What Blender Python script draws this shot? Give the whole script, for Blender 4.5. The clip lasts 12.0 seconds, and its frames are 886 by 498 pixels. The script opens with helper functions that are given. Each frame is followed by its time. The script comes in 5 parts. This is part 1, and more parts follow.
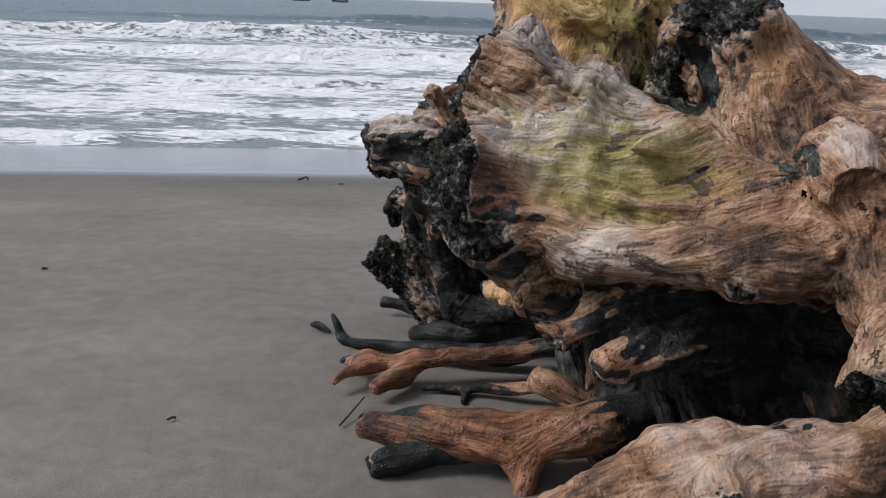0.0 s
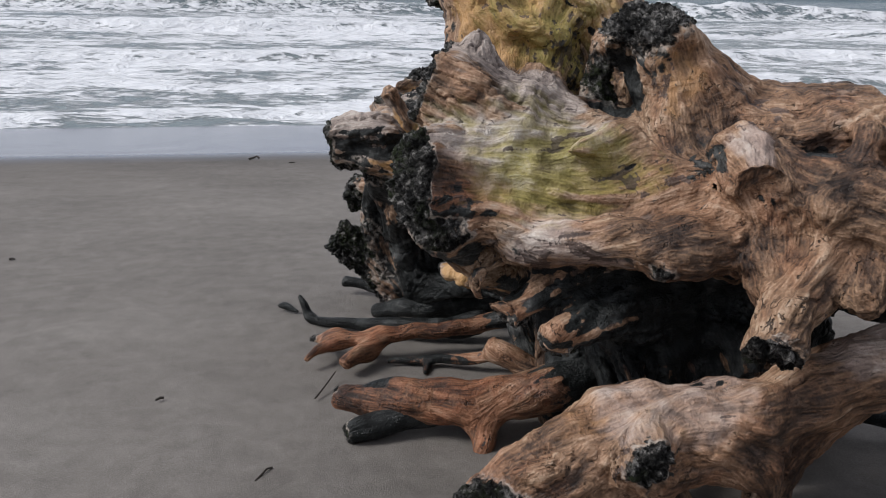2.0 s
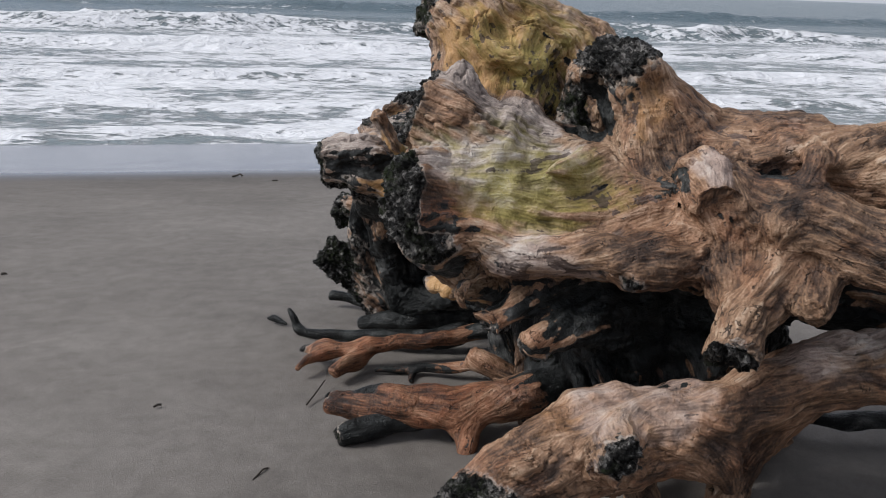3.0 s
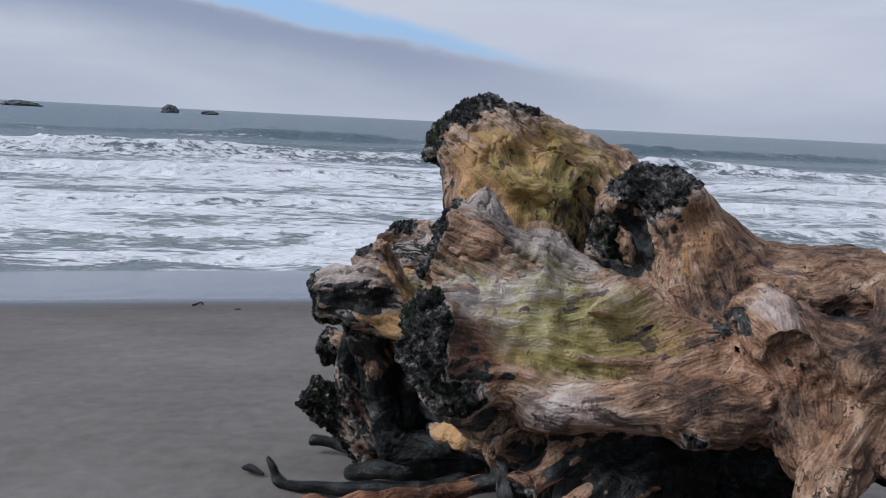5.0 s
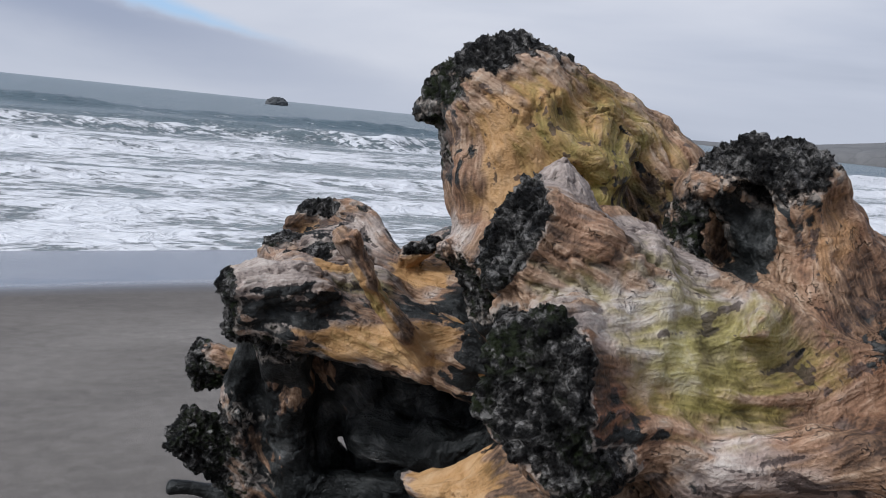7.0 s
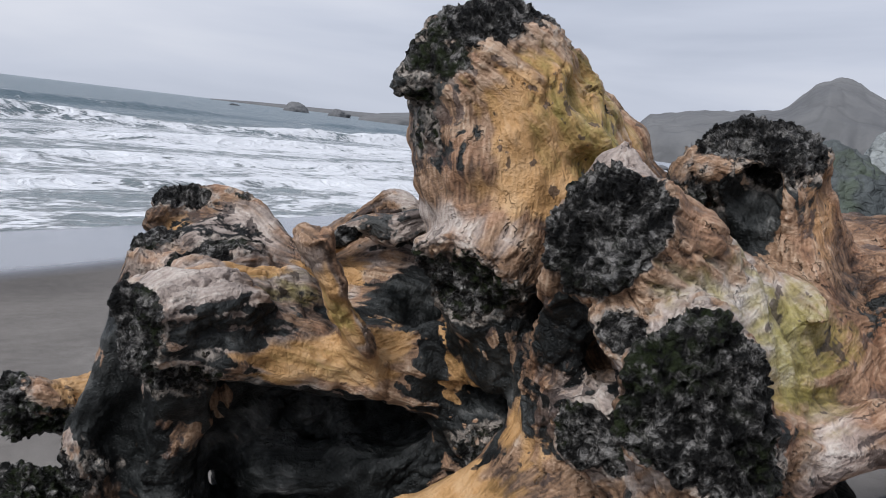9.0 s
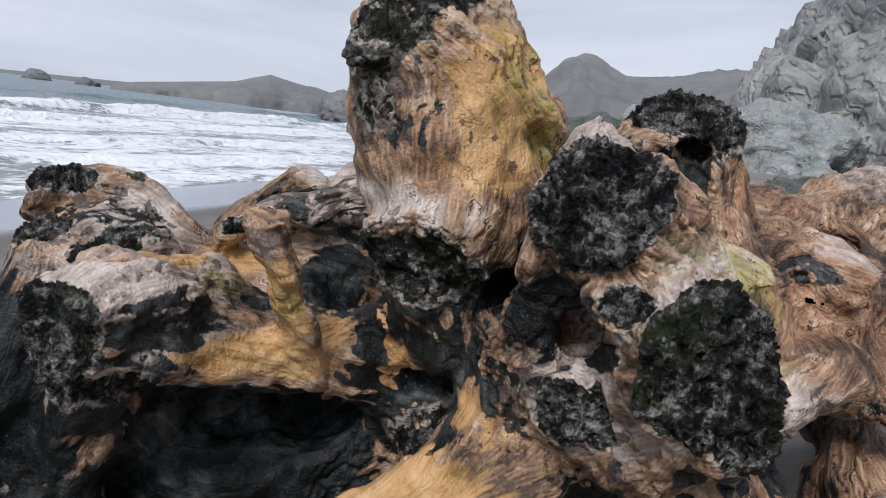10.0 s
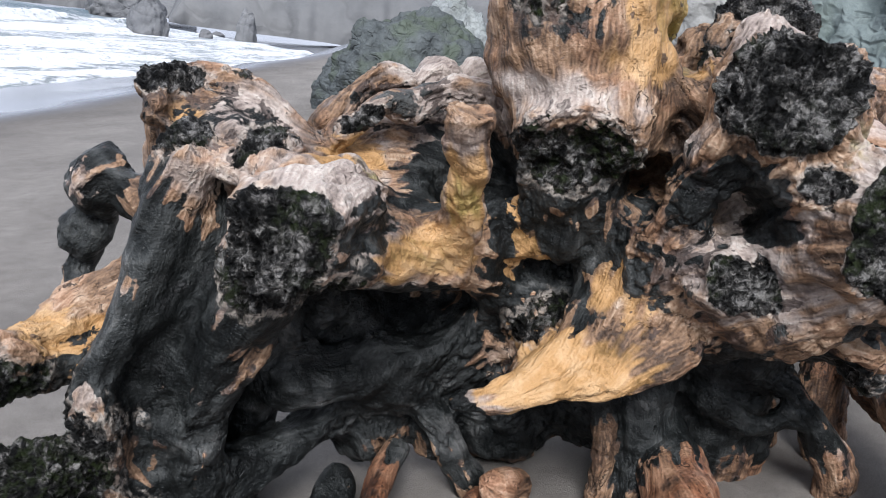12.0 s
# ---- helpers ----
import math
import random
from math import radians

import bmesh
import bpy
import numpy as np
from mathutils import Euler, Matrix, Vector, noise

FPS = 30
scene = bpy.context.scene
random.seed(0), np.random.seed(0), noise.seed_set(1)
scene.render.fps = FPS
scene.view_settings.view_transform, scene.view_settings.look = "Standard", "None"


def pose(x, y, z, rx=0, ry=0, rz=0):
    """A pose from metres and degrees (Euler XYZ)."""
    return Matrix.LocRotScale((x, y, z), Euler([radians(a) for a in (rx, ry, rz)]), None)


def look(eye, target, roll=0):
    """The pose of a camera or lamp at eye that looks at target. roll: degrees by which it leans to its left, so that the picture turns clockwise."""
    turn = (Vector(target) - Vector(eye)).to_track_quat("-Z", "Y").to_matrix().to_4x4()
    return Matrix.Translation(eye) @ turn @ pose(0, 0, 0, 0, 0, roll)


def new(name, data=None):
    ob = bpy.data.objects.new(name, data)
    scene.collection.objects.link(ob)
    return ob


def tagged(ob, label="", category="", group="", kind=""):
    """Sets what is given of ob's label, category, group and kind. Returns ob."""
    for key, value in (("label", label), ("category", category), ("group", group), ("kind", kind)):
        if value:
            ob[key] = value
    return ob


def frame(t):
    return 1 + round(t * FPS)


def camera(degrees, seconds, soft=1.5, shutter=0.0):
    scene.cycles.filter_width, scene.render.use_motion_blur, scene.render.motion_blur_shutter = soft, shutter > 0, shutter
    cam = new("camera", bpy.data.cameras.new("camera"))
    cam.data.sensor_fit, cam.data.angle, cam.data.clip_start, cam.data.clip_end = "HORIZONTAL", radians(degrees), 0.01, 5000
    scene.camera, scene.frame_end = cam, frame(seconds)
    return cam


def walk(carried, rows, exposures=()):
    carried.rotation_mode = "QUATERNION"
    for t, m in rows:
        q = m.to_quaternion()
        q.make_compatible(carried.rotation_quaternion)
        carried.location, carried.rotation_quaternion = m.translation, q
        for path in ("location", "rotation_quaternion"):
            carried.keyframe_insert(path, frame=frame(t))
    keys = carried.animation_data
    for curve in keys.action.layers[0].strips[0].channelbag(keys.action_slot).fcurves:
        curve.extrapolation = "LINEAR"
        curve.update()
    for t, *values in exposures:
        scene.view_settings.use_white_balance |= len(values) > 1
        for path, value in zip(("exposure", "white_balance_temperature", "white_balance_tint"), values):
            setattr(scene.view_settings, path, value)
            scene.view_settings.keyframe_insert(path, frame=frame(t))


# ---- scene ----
cam = camera(54.9, 12.0, 1.0)
PATH = [
    (0, (0.244, 0.232, 1.64), (0.129, 2.149, 1.082), 2.2),
    (0.5, (0.246, 0.212, 1.646), (0.118, 2.146, 1.153), 0.2),
    (1, (0.226, 0.136, 1.681), (0.091, 2.066, 1.176), -0.1),
    (1.5, (0.22, 0.04, 1.748), (0.041, 1.936, 1.138), -0.5),
    (2, (0.201, -0.069, 1.809), (0.214, 1.83, 1.18), 1.5),
    (2.5, (0.169, -0.24, 1.853), (0.229, 1.658, 1.226), 1.7),
    (3, (0.166, -0.279, 1.86), (0.231, 1.632, 1.273), 2.1),
    (3.2, (0.176, -0.295, 1.87), (0.245, 1.619, 1.295), 2.5),
    (4.8, (0.011, -0.046, 1.819), (0.183, 1.918, 1.486), 2.6),
    (5, (-0.054, 0.067, 1.821), (0.116, 2.037, 1.525), 2.9),
    (5.5, (-0.21, 0.299, 1.787), (-0.008, 2.27, 1.52), 3.5),
    (6, (-0.406, 0.564, 1.761), (0.065, 2.491, 1.501), 3.9),
    (6.5, (-0.556, 0.877, 1.717), (0.045, 2.767, 1.453), 4.3),
    (7, (-0.73, 1.124, 1.678), (0.063, 2.935, 1.374), 5.9),
    (7.2, (-0.812, 1.213, 1.679), (0.12, 2.952, 1.352), 5.3),
    (8.8, (-1.275, 1.862, 1.609), (0.182, 3.204, 1.337), 6.6),
    (9, (-1.315, 1.932, 1.602), (0.182, 3.228, 1.318), 6.8),
    (9.5, (-1.366, 2.153, 1.572), (0.286, 3.25, 1.312), 5.8),
    (10, (-1.485, 2.347, 1.556), (0.304, 3.193, 1.27), 6.9),
    (10.5, (-1.623, 2.531, 1.539), (0.226, 3.216, 1.205), 7.7),
    (11, (-1.638, 2.711, 1.504), (0.228, 3.34, 1.154), 7.1),
    (11.5, (-1.691, 2.908, 1.485), (0.18, 3.484, 1.074), 5.9),
    (12, (-1.811, 3.15, 1.447), (0.101, 3.513, 0.987), 6.8),
]
# the clip's camera opens up as it comes round to the shaded side
EXPOSURES = [(0.0, 0.05, 6300, 10), (0.5, -0.1, 6300, 10), (1.0, -0.12, 6300, 10), (1.5, 0.04, 6300, 10), (3.0, 0.04, 6300, 10), (5.0, -0.22, 5800, 10), (5.5, -0.28, 5800, 10), (6.0, -0.2, 5850, 10), (7.0, -0.04, 6000, 10), (9.0, 0.08, 6100, 10), (10.0, 0.25, 6100, 10), (10.5, 0.35, 6100, 10), (11.0, 0.38, 6050, 10), (11.5, 0.55, 6000, 10), (12.0, 0.75, 6000, 10)]
walk(cam, [(t, look(eye, target, roll)) for t, eye, target, roll in PATH], EXPOSURES)

# ---- world and light ----
SKY_SUN = (radians(40), radians(262))
world = bpy.data.worlds.new("overcast_sky")
scene.world = world
world.use_nodes = True


class Nodes:
    """A small helper that adds nodes to a tree and joins them."""

    def __init__(self, tree):
        self.tree = tree

    def add(self, kind, **values):
        node = self.tree.nodes.new(kind)
        if "operation" in values:
            node.operation = values["operation"]
        if "use_clamp" in values:
            node.use_clamp = values["use_clamp"]
        if "interpolation_type" in values:
            node.interpolation_type = values["interpolation_type"]
        if "data_type" in values:
            node.data_type, node.blend_type = values["data_type"], values["blend_type"]
        if "feature" in values:
            node.feature = values["feature"]
        if "sky_type" in values:
            node.sky_type, node.sun_disc = values["sky_type"], values["sun_disc"]
        if "attribute_name" in values:
            node.attribute_name = values["attribute_name"]
        return node

    def put(self, value, socket):
        if isinstance(value, bpy.types.NodeSocket):
            self.tree.links.new(value, socket)
        elif isinstance(value, (tuple, list)) and len(value) == 3 and len(socket.default_value) == 4:
            socket.default_value = (*value, 1)
        else:
            socket.default_value = value

    def math(self, operation, a, b=0.0, c=0.0, clamp=False):
        node = self.add("ShaderNodeMath", operation=operation, use_clamp=clamp)
        for value, socket in zip((a, b, c), node.inputs):
            self.put(value, socket)
        return node.outputs[0]

    def ramp(self, value, a, b, low=0.0, high=1.0):
        node = self.add("ShaderNodeMapRange", interpolation_type="SMOOTHSTEP")
        for v, socket in zip((value, a, b, low, high), node.inputs):
            self.put(v, socket)
        return node.outputs[0]

    def mix(self, factor, a, b, blend="MIX"):
        node = self.add("ShaderNodeMix", data_type="RGBA", blend_type=blend)
        self.put(factor, node.inputs[0])
        self.put(a, node.inputs[6])
        self.put(b, node.inputs[7])
        return node.outputs[2]

    def noise(self, vector, scale, detail=3.0, rough=0.55, warp=0.0):
        node = self.add("ShaderNodeTexNoise")
        self.put(vector, node.inputs["Vector"])
        node.inputs["Scale"].default_value = scale
        node.inputs["Detail"].default_value = detail
        node.inputs["Roughness"].default_value = rough
        node.inputs["Distortion"].default_value = warp
        return node.outputs[0]

    def add_colour_noise(self, vector, scale):
        node = self.add("ShaderNodeTexNoise")
        self.put(vector, node.inputs["Vector"])
        node.inputs["Scale"].default_value = scale
        node.inputs["Detail"].default_value = 3
        return node.outputs[1]

    def cells(self, vector, scale, feature="F1"):
        node = self.add("ShaderNodeTexVoronoi", feature=feature)
        self.put(vector, node.inputs["Vector"])
        node.inputs["Scale"].default_value = scale
        return node.outputs[0]

    def stretch(self, vector, scale, turn=(0, 0, 0)):
        node = self.add("ShaderNodeMapping")
        self.put(vector, node.inputs[0])
        node.inputs["Rotation"].default_value = turn
        node.inputs["Scale"].default_value = scale
        return node.outputs[0]

    def colours(self, value, *stops):
        node = self.add("ShaderNodeValToRGB")
        self.put(value, node.inputs[0])
        ramp = node.color_ramp
        while len(ramp.elements) < len(stops):
            ramp.elements.new(0.5)
        for e, (at, colour) in zip(ramp.elements, stops):
            e.position, e.color = at, (*colour, 1)
        return node.outputs[0]

    def value(self, name):
        return self.add("ShaderNodeAttribute", attribute_name=name).outputs["Fac"]

    def bump(self, height, distance, strength=1.0, normal=None):
        node = self.add("ShaderNodeBump")
        node.inputs["Strength"].default_value = strength
        node.inputs["Distance"].default_value = distance
        self.put(height, node.inputs["Height"])
        if normal is not None:
            self.put(normal, node.inputs["Normal"])
        return node.outputs[0]


def sky_nodes():
    n = Nodes(world.node_tree)
    n.tree.nodes.clear()
    out = n.add("ShaderNodeOutputWorld")
    back = n.add("ShaderNodeBackground")
    n.tree.links.new(back.outputs[0], out.inputs[0])
    sky = n.add("ShaderNodeTexSky", sky_type="NISHITA", sun_disc=False)
    sky.sun_elevation, sky.sun_rotation = SKY_SUN
    clear = n.mix(1.0, sky.outputs[0], (0.105, 0.105, 0.105), "MULTIPLY")
    way = n.add("ShaderNodeTexCoord").outputs["Generated"]
    xyz = n.add("ShaderNodeSeparateXYZ")
    n.put(way, xyz.inputs[0])
    azimuth = n.math("ARCTAN2", xyz.outputs[0], xyz.outputs[1])
    height = n.math("ARCSINE", xyz.outputs[2])
    # soft cloud layers that lie flat along the horizon
    flat = n.stretch(way, (1.2, 1.2, 7.0))
    soft = n.noise(flat, 1.6, 5, 0.5, 0.4)
    broad = n.noise(n.stretch(way, (0.6, 0.6, 3.0)), 1.3, 2)
    shade = n.math("ADD", n.math("MULTIPLY", soft, 0.6), n.math("MULTIPLY", broad, 0.5))
    cloud = n.colours(shade, (0.36, (0.40, 0.43, 0.50)), (0.52, (0.56, 0.58, 0.645)), (0.70, (0.71, 0.71, 0.745)))
    # the bank of darker cloud under the clear rift over the sea
    lower = n.math("MULTIPLY_ADD", azimuth, -0.13, 0.089)
    wisps = n.math("MULTIPLY", n.math("SUBTRACT", n.noise(n.stretch(way, (1, 1, 2.5)), 7.0, 5, 0.6), 0.5), 0.028)
    rise = n.math("ADD", n.math("SUBTRACT", height, lower), wisps)
    bank = n.math("MULTIPLY", n.ramp(rise, 0.012, -0.008), n.ramp(azimuth, 0.45, 0.0))
    bank = n.math("MULTIPLY", bank, n.ramp(rise, -0.085, -0.015))
    cloud = n.mix(n.math("MULTIPLY", bank, 0.85), cloud, (0.27, 0.315, 0.43))
    # the rift itself shows the clear sky
    thick = n.math("MULTIPLY_ADD", azimuth, -0.085, 0.022)
    rift = n.math("MULTIPLY", n.ramp(rise, -0.003, 0.008), n.ramp(n.math("SUBTRACT", rise, thick), 0.010, -0.006))
    rift = n.math("MULTIPLY", rift, n.math("MULTIPLY", n.ramp(azimuth, 0.27, 0.1), n.ramp(azimuth, -0.9, -0.5)))
    cloud = n.mix(n.math("MULTIPLY", rift, 0.9), cloud, n.mix(0.6, clear, (0.40, 0.68, 1.05)))
    pale = n.ramp(height, 0.16, 0.0)
    cloud = n.mix(n.math("MULTIPLY", pale, 0.35), cloud, (0.56, 0.57, 0.61))
    below = n.ramp(height, -0.01, -0.05)
    cloud = n.mix(below, cloud, (0.25, 0.25, 0.25))
    n.put(cloud, back.inputs[0])
    back.inputs[1].default_value = 1.0


sky_nodes()
sun = new("sun", bpy.data.lights.new("sun", "SUN"))
sun.data.energy, sun.data.angle, sun.data.color = 3.2, radians(22), (1.0, 0.97, 0.93)
sun.matrix_world = look((-17, 0.6, 14.5), (0, 3, 0))

# ---- numeric noise, for shapes ----


def lattice(ix, iy, iz, seed):
    """A repeatable random value in 0..1 for each cell of a lattice."""
    v = (ix * 374761393 + iy * 668265263 + iz * 2147483647 + seed * 974711) & 0xFFFFFFFF
    v = ((v ^ (v >> 13)) * 1274126177) & 0xFFFFFFFF
    return ((v ^ (v >> 16)) & 0xFFFFFF) / float(0xFFFFFF)


def smooth_noise(p, scale, seed=0, octaves=1, gain=0.5):
    """Value noise around 0, of about -1 to 1, at the points p (n, 3)."""
    total, size, weight = np.zeros(len(p)), 1.0, 0.0
    scale = np.asarray(scale, float)
    for o in range(octaves):
        q = p * scale * 2.0 ** o + 17.3 * (o + seed)
        base = np.floor(q).astype(np.int64)
        f = q - base
        f = f * f * f * (f * (f * 6 - 15) + 10)
        value = np.zeros(len(p))
        for dx in (0, 1):
            wx = f[:, 0] if dx else 1 - f[:, 0]
            for dy in (0, 1):
                wy = f[:, 1] if dy else 1 - f[:, 1]
                for dz in (0, 1):
                    wz = f[:, 2] if dz else 1 - f[:, 2]
                    value += wx * wy * wz * lattice(base[:, 0] + dx, base[:, 1] + dy, base[:, 2] + dz, seed + o)
        total += size * (2 * value - 1)
        weight += size
        size *= gain
    return total / weight


def cell_noise(p, scale, seed=0):
    """The distance to the nearest of scattered points and a value of that point."""
    q = p * np.asarray(scale, float)
    base = np.floor(q).astype(np.int64)
    best, owner = np.full(len(p), 9.0), np.zeros(len(p))
    for dx in (-1, 0, 1):
        for dy in (-1, 0, 1):
            for dz in (-1, 0, 1):
                c = base + (dx, dy, dz)
                spot = np.stack([c[:, k] + lattice(c[:, 0], c[:, 1], c[:, 2], seed + 7 * k) for k in range(3)], 1)
                d = np.sqrt(((q - spot) ** 2).sum(1))
                near = d < best
                best = np.where(near, d, best)
                owner = np.where(near, lattice(c[:, 0], c[:, 1], c[:, 2], seed + 31), owner)
    return best, owner


# ---- the lie of the beach: it falls towards the sea ----
SHORE_X, SHORE_Y, SEA = -0.2, 0.98, -0.82


def seaward(x, y):
    return SHORE_X * x + SHORE_Y * y


def beach(x, y):
    """The height of the sand."""
    d = seaward(x, y)
    z = -0.08 * (d - 4.25) + 0.028 * np.maximum(x - 14, 0) * (d < 12)
    return np.where(z > 2.5, 2.5 + 3.0 * np.tanh((z - 2.5) / 3.0), z)


# ---- materials ----


def material(name):
    m = bpy.data.materials.new(name)
    m.use_nodes = True
    n = Nodes(m.node_tree)
    return m, n, m.node_tree.nodes["Principled BSDF"]


def place_coords(n):
    return n.add("ShaderNodeNewGeometry").outputs["Position"]


def driftwood_material():
    m, n, bsdf = material("driftwood")
    p = place_coords(n)
    grain, char, moss, ochre, pale, soot = (n.value(k) for k in ("grain", "char", "moss", "ochre", "pale", "soot"))
    run = n.add("ShaderNodeAttribute", attribute_name="run").outputs["Vector"]

    def fibres(scale, step, count, detail):
        """Noise drawn out along the run of the grain."""
        total = None
        for k in range(count):
            shift = n.add("ShaderNodeVectorMath", operation="MULTIPLY_ADD")
            n.put(run, shift.inputs[0])
            n.put((step * (k - (count - 1) / 2),) * 3, shift.inputs[1])
            n.put(p, shift.inputs[2])
            one = n.noise(shift.outputs[0], scale, detail, 0.6)
            total = one if total is None else n.math("ADD", total, one)
        return n.math("MULTIPLY_ADD", total, 0.8 / math.sqrt(count), 0.5 - 0.4 * math.sqrt(count))

    hair = fibres(130, 0.0045, 11, 0)
    band = fibres(38, 0.015, 10, 1)
    fine = n.noise(p, 130, 3, 0.65, 0.4)
    mid = n.noise(p, 11, 4, 0.6, 0.9)
    broad = n.noise(p, 3.2, 3, 0.55, 0.6)
    streak = n.math("MULTIPLY_ADD", n.math("SUBTRACT", hair, 0.5), 0.32, 0.48)
    streak = n.math("ADD", streak, n.math("MULTIPLY", n.math("SUBTRACT", band, 0.5), 0.32))
    # grain also carries the shade painted into creases and gouges
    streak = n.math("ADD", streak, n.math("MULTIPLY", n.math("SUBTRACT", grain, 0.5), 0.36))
    streak = n.math("ADD", streak, n.math("MULTIPLY", n.math("SUBTRACT", broad, 0.5), 0.85))
    streak = n.math("ADD", streak, n.math("MULTIPLY", n.math("SUBTRACT", mid, 0.5), 0.3))
    streak = n.math("ADD", streak, n.math("MULTIPLY", n.math("SUBTRACT", fine, 0.5), 0.26))
    calm = n.math("MULTIPLY_ADD", streak, 0.34, n.math("MULTIPLY_ADD", n.noise(p, 5.5, 5, 0.6, 1.2), 0.75, 0.0))
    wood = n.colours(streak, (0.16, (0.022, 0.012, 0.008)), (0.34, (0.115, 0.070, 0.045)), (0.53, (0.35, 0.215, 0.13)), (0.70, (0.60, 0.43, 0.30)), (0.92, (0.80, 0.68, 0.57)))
    gold = n.colours(calm, (0.16, (0.05, 0.027, 0.010)), (0.36, (0.26, 0.145, 0.045)), (0.52, (0.62, 0.36, 0.15)), (0.8, (0.86, 0.60, 0.35)))
    grey = n.colours(n.math("MULTIPLY_ADD", calm, 0.5, n.math("MULTIPLY", streak, 0.5)), (0.14, (0.05, 0.038, 0.036)), (0.33, (0.24, 0.19, 0.17)), (0.50, (0.54, 0.455, 0.405)), (0.70, (0.86, 0.79, 0.72)))
    green = n.colours(n.math("MULTIPLY_ADD", calm, 0.5, n.math("MULTIPLY", streak, 0.5)), (0.16, (0.04, 0.035, 0.008)), (0.36, (0.19, 0.16, 0.03)), (0.54, (0.46, 0.40, 0.11)), (0.8, (0.78, 0.70, 0.46)))
    red = n.ramp(n.noise(p, 5.5, 3, 0.6, 1.0), 0.5, 0.66, 0.0, 0.3)
    wood = n.mix(red, wood, n.mix(1.0, wood, (1.12, 0.80, 0.66), "MULTIPLY"))
    aged = n.math("MULTIPLY_ADD", n.math("SUBTRACT", n.noise(p, 2.6, 4, 0.6, 0.8), 0.47), 1.7, pale)
    c = n.mix(n.ramp(n.math("MULTIPLY_ADD", mid, 0.6, n.math("SUBTRACT", aged, 0.3)), 0.25, 0.75), wood, grey)
    c = n.mix(n.ramp(n.math("MULTIPLY_ADD", mid, 0.6, n.math("SUBTRACT", ochre, 0.3)), 0.3, 0.7), c, gold)
    bare = n.math("MULTIPLY_ADD", band, 0.75, n.math("MULTIPLY", mid, 0.6))
    c = n.mix(n.ramp(n.math("SUBTRACT", n.math("ADD", moss, 0.5), bare), 0.12, 0.95, 0.0, 0.9), c, green)
    rust = n.math("MULTIPLY", n.value("rust"), n.ramp(mid, 0.3, 0.6, 0.55, 1.0))
    c = n.mix(rust, c, n.mix(1.0, c, (0.84, 0.57, 0.46), "MULTIPLY"))
    # old scorch marks with sharp, flame-like edges, and open checks along the grain
    lick = n.math("ADD", n.math("MULTIPLY", band, 0.35), n.math("MULTIPLY", n.noise(p, 8, 5, 0.62, 0.8), 0.65))
    singe = n.ramp(n.math("ADD", lick, n.math("MULTIPLY", n.math("MAXIMUM", soot, char), 0.26)), 0.635, 0.66)
    scorch = n.colours(streak, (0.2, (0.014, 0.009, 0.008)), (0.5, (0.065, 0.043, 0.040)), (0.8, (0.19, 0.145, 0.135)))
    c = n.mix(n.math("MULTIPLY", singe, 0.8), c, scorch)
    check = n.math("MULTIPLY", n.ramp(n.math("ABSOLUTE", n.math("SUBTRACT", band, 0.5)), 0.008, 0.035, 1.0, 0.0), n.math("SUBTRACT", n.ramp(mid, 0.54, 0.66), n.math("MAXIMUM", ochre, n.math("MAXIMUM", moss, pale)), clamp=True))
    c = n.mix(n.math("MULTIPLY", check, 0.85), c, (0.014, 0.009, 0.007))
    # the black is soot, and shade painted into hollows and undersides
    black_edge = n.math("ADD", soot, n.math("MULTIPLY", n.math("SUBTRACT", band, 0.5), 0.55))
    black_edge = n.math("ADD", black_edge, n.math("MULTIPLY", n.math("SUBTRACT", mid, 0.5), 0.9))
    black = n.ramp(black_edge, 0.46, 0.54)
    # the paler greys paint a soft sheen and lit patches onto the black wood
    sheen_tone = n.math("ADD", n.math("MULTIPLY", streak, 0.3), n.math("MULTIPLY_ADD", n.noise(p, 5, 5, 0.62, 1.4), 0.7, 0.0))
    c = n.mix(black, c, n.colours(sheen_tone, (0.33, (0.004, 0.0045, 0.0048)), (0.47, (0.014, 0.0162, 0.0165)), (0.57, (0.056, 0.060, 0.060)), (0.71, (0.20, 0.20, 0.195))))
    c = n.mix(1.0, c, (0.69, 0.68, 0.67), "MULTIPLY")
    edge = n.math("ADD", char, n.math("MULTIPLY", n.math("SUBTRACT", n.noise(p, 22, 5, 0.68, 0.7), 0.5), 1.3))
    edge = n.math("ADD", edge, n.math("MULTIPLY", n.math("SUBTRACT", band, 0.5), 0.5))
    burnt = n.ramp(edge, 0.42, 0.54)
    # the ramp's pale end is ash flecks and highlights painted on the char
    ash_glint = n.math("ADD", n.math("MULTIPLY", n.noise(p, 40, 6, 0.74, 0.6), 1.2), n.math("ADD", n.math("MULTIPLY", n.noise(p, 9, 4, 0.6, 0.8), 0.75), n.math("MULTIPLY_ADD", grain, 0.2, -0.575)))
    coal = n.colours(ash_glint, (0.38, (0.004, 0.004, 0.004)), (0.47, (0.025, 0.024, 0.023)), (0.56, (0.12, 0.115, 0.11)), (0.67, (0.42, 0.40, 0.38)))
    coal = n.mix(n.math("MULTIPLY", n.ramp(n.noise(p, 4, 3), 0.48, 0.6), n.ramp(n.noise(p, 45, 3), 0.42, 0.6)), coal, (0.030, 0.040, 0.016))
    rim = n.math("MULTIPLY", n.ramp(edge, 0.16, 0.36), n.ramp(char, 0.04, 0.16))
    c = n.mix(n.math("MULTIPLY", rim, n.ramp(mid, 0.42, 0.58, 0.1, 0.7)), c, n.mix(n.noise(p, 60, 3), (0.16, 0.135, 0.12), (0.66, 0.58, 0.50)))
    c = n.mix(burnt, c, coal)
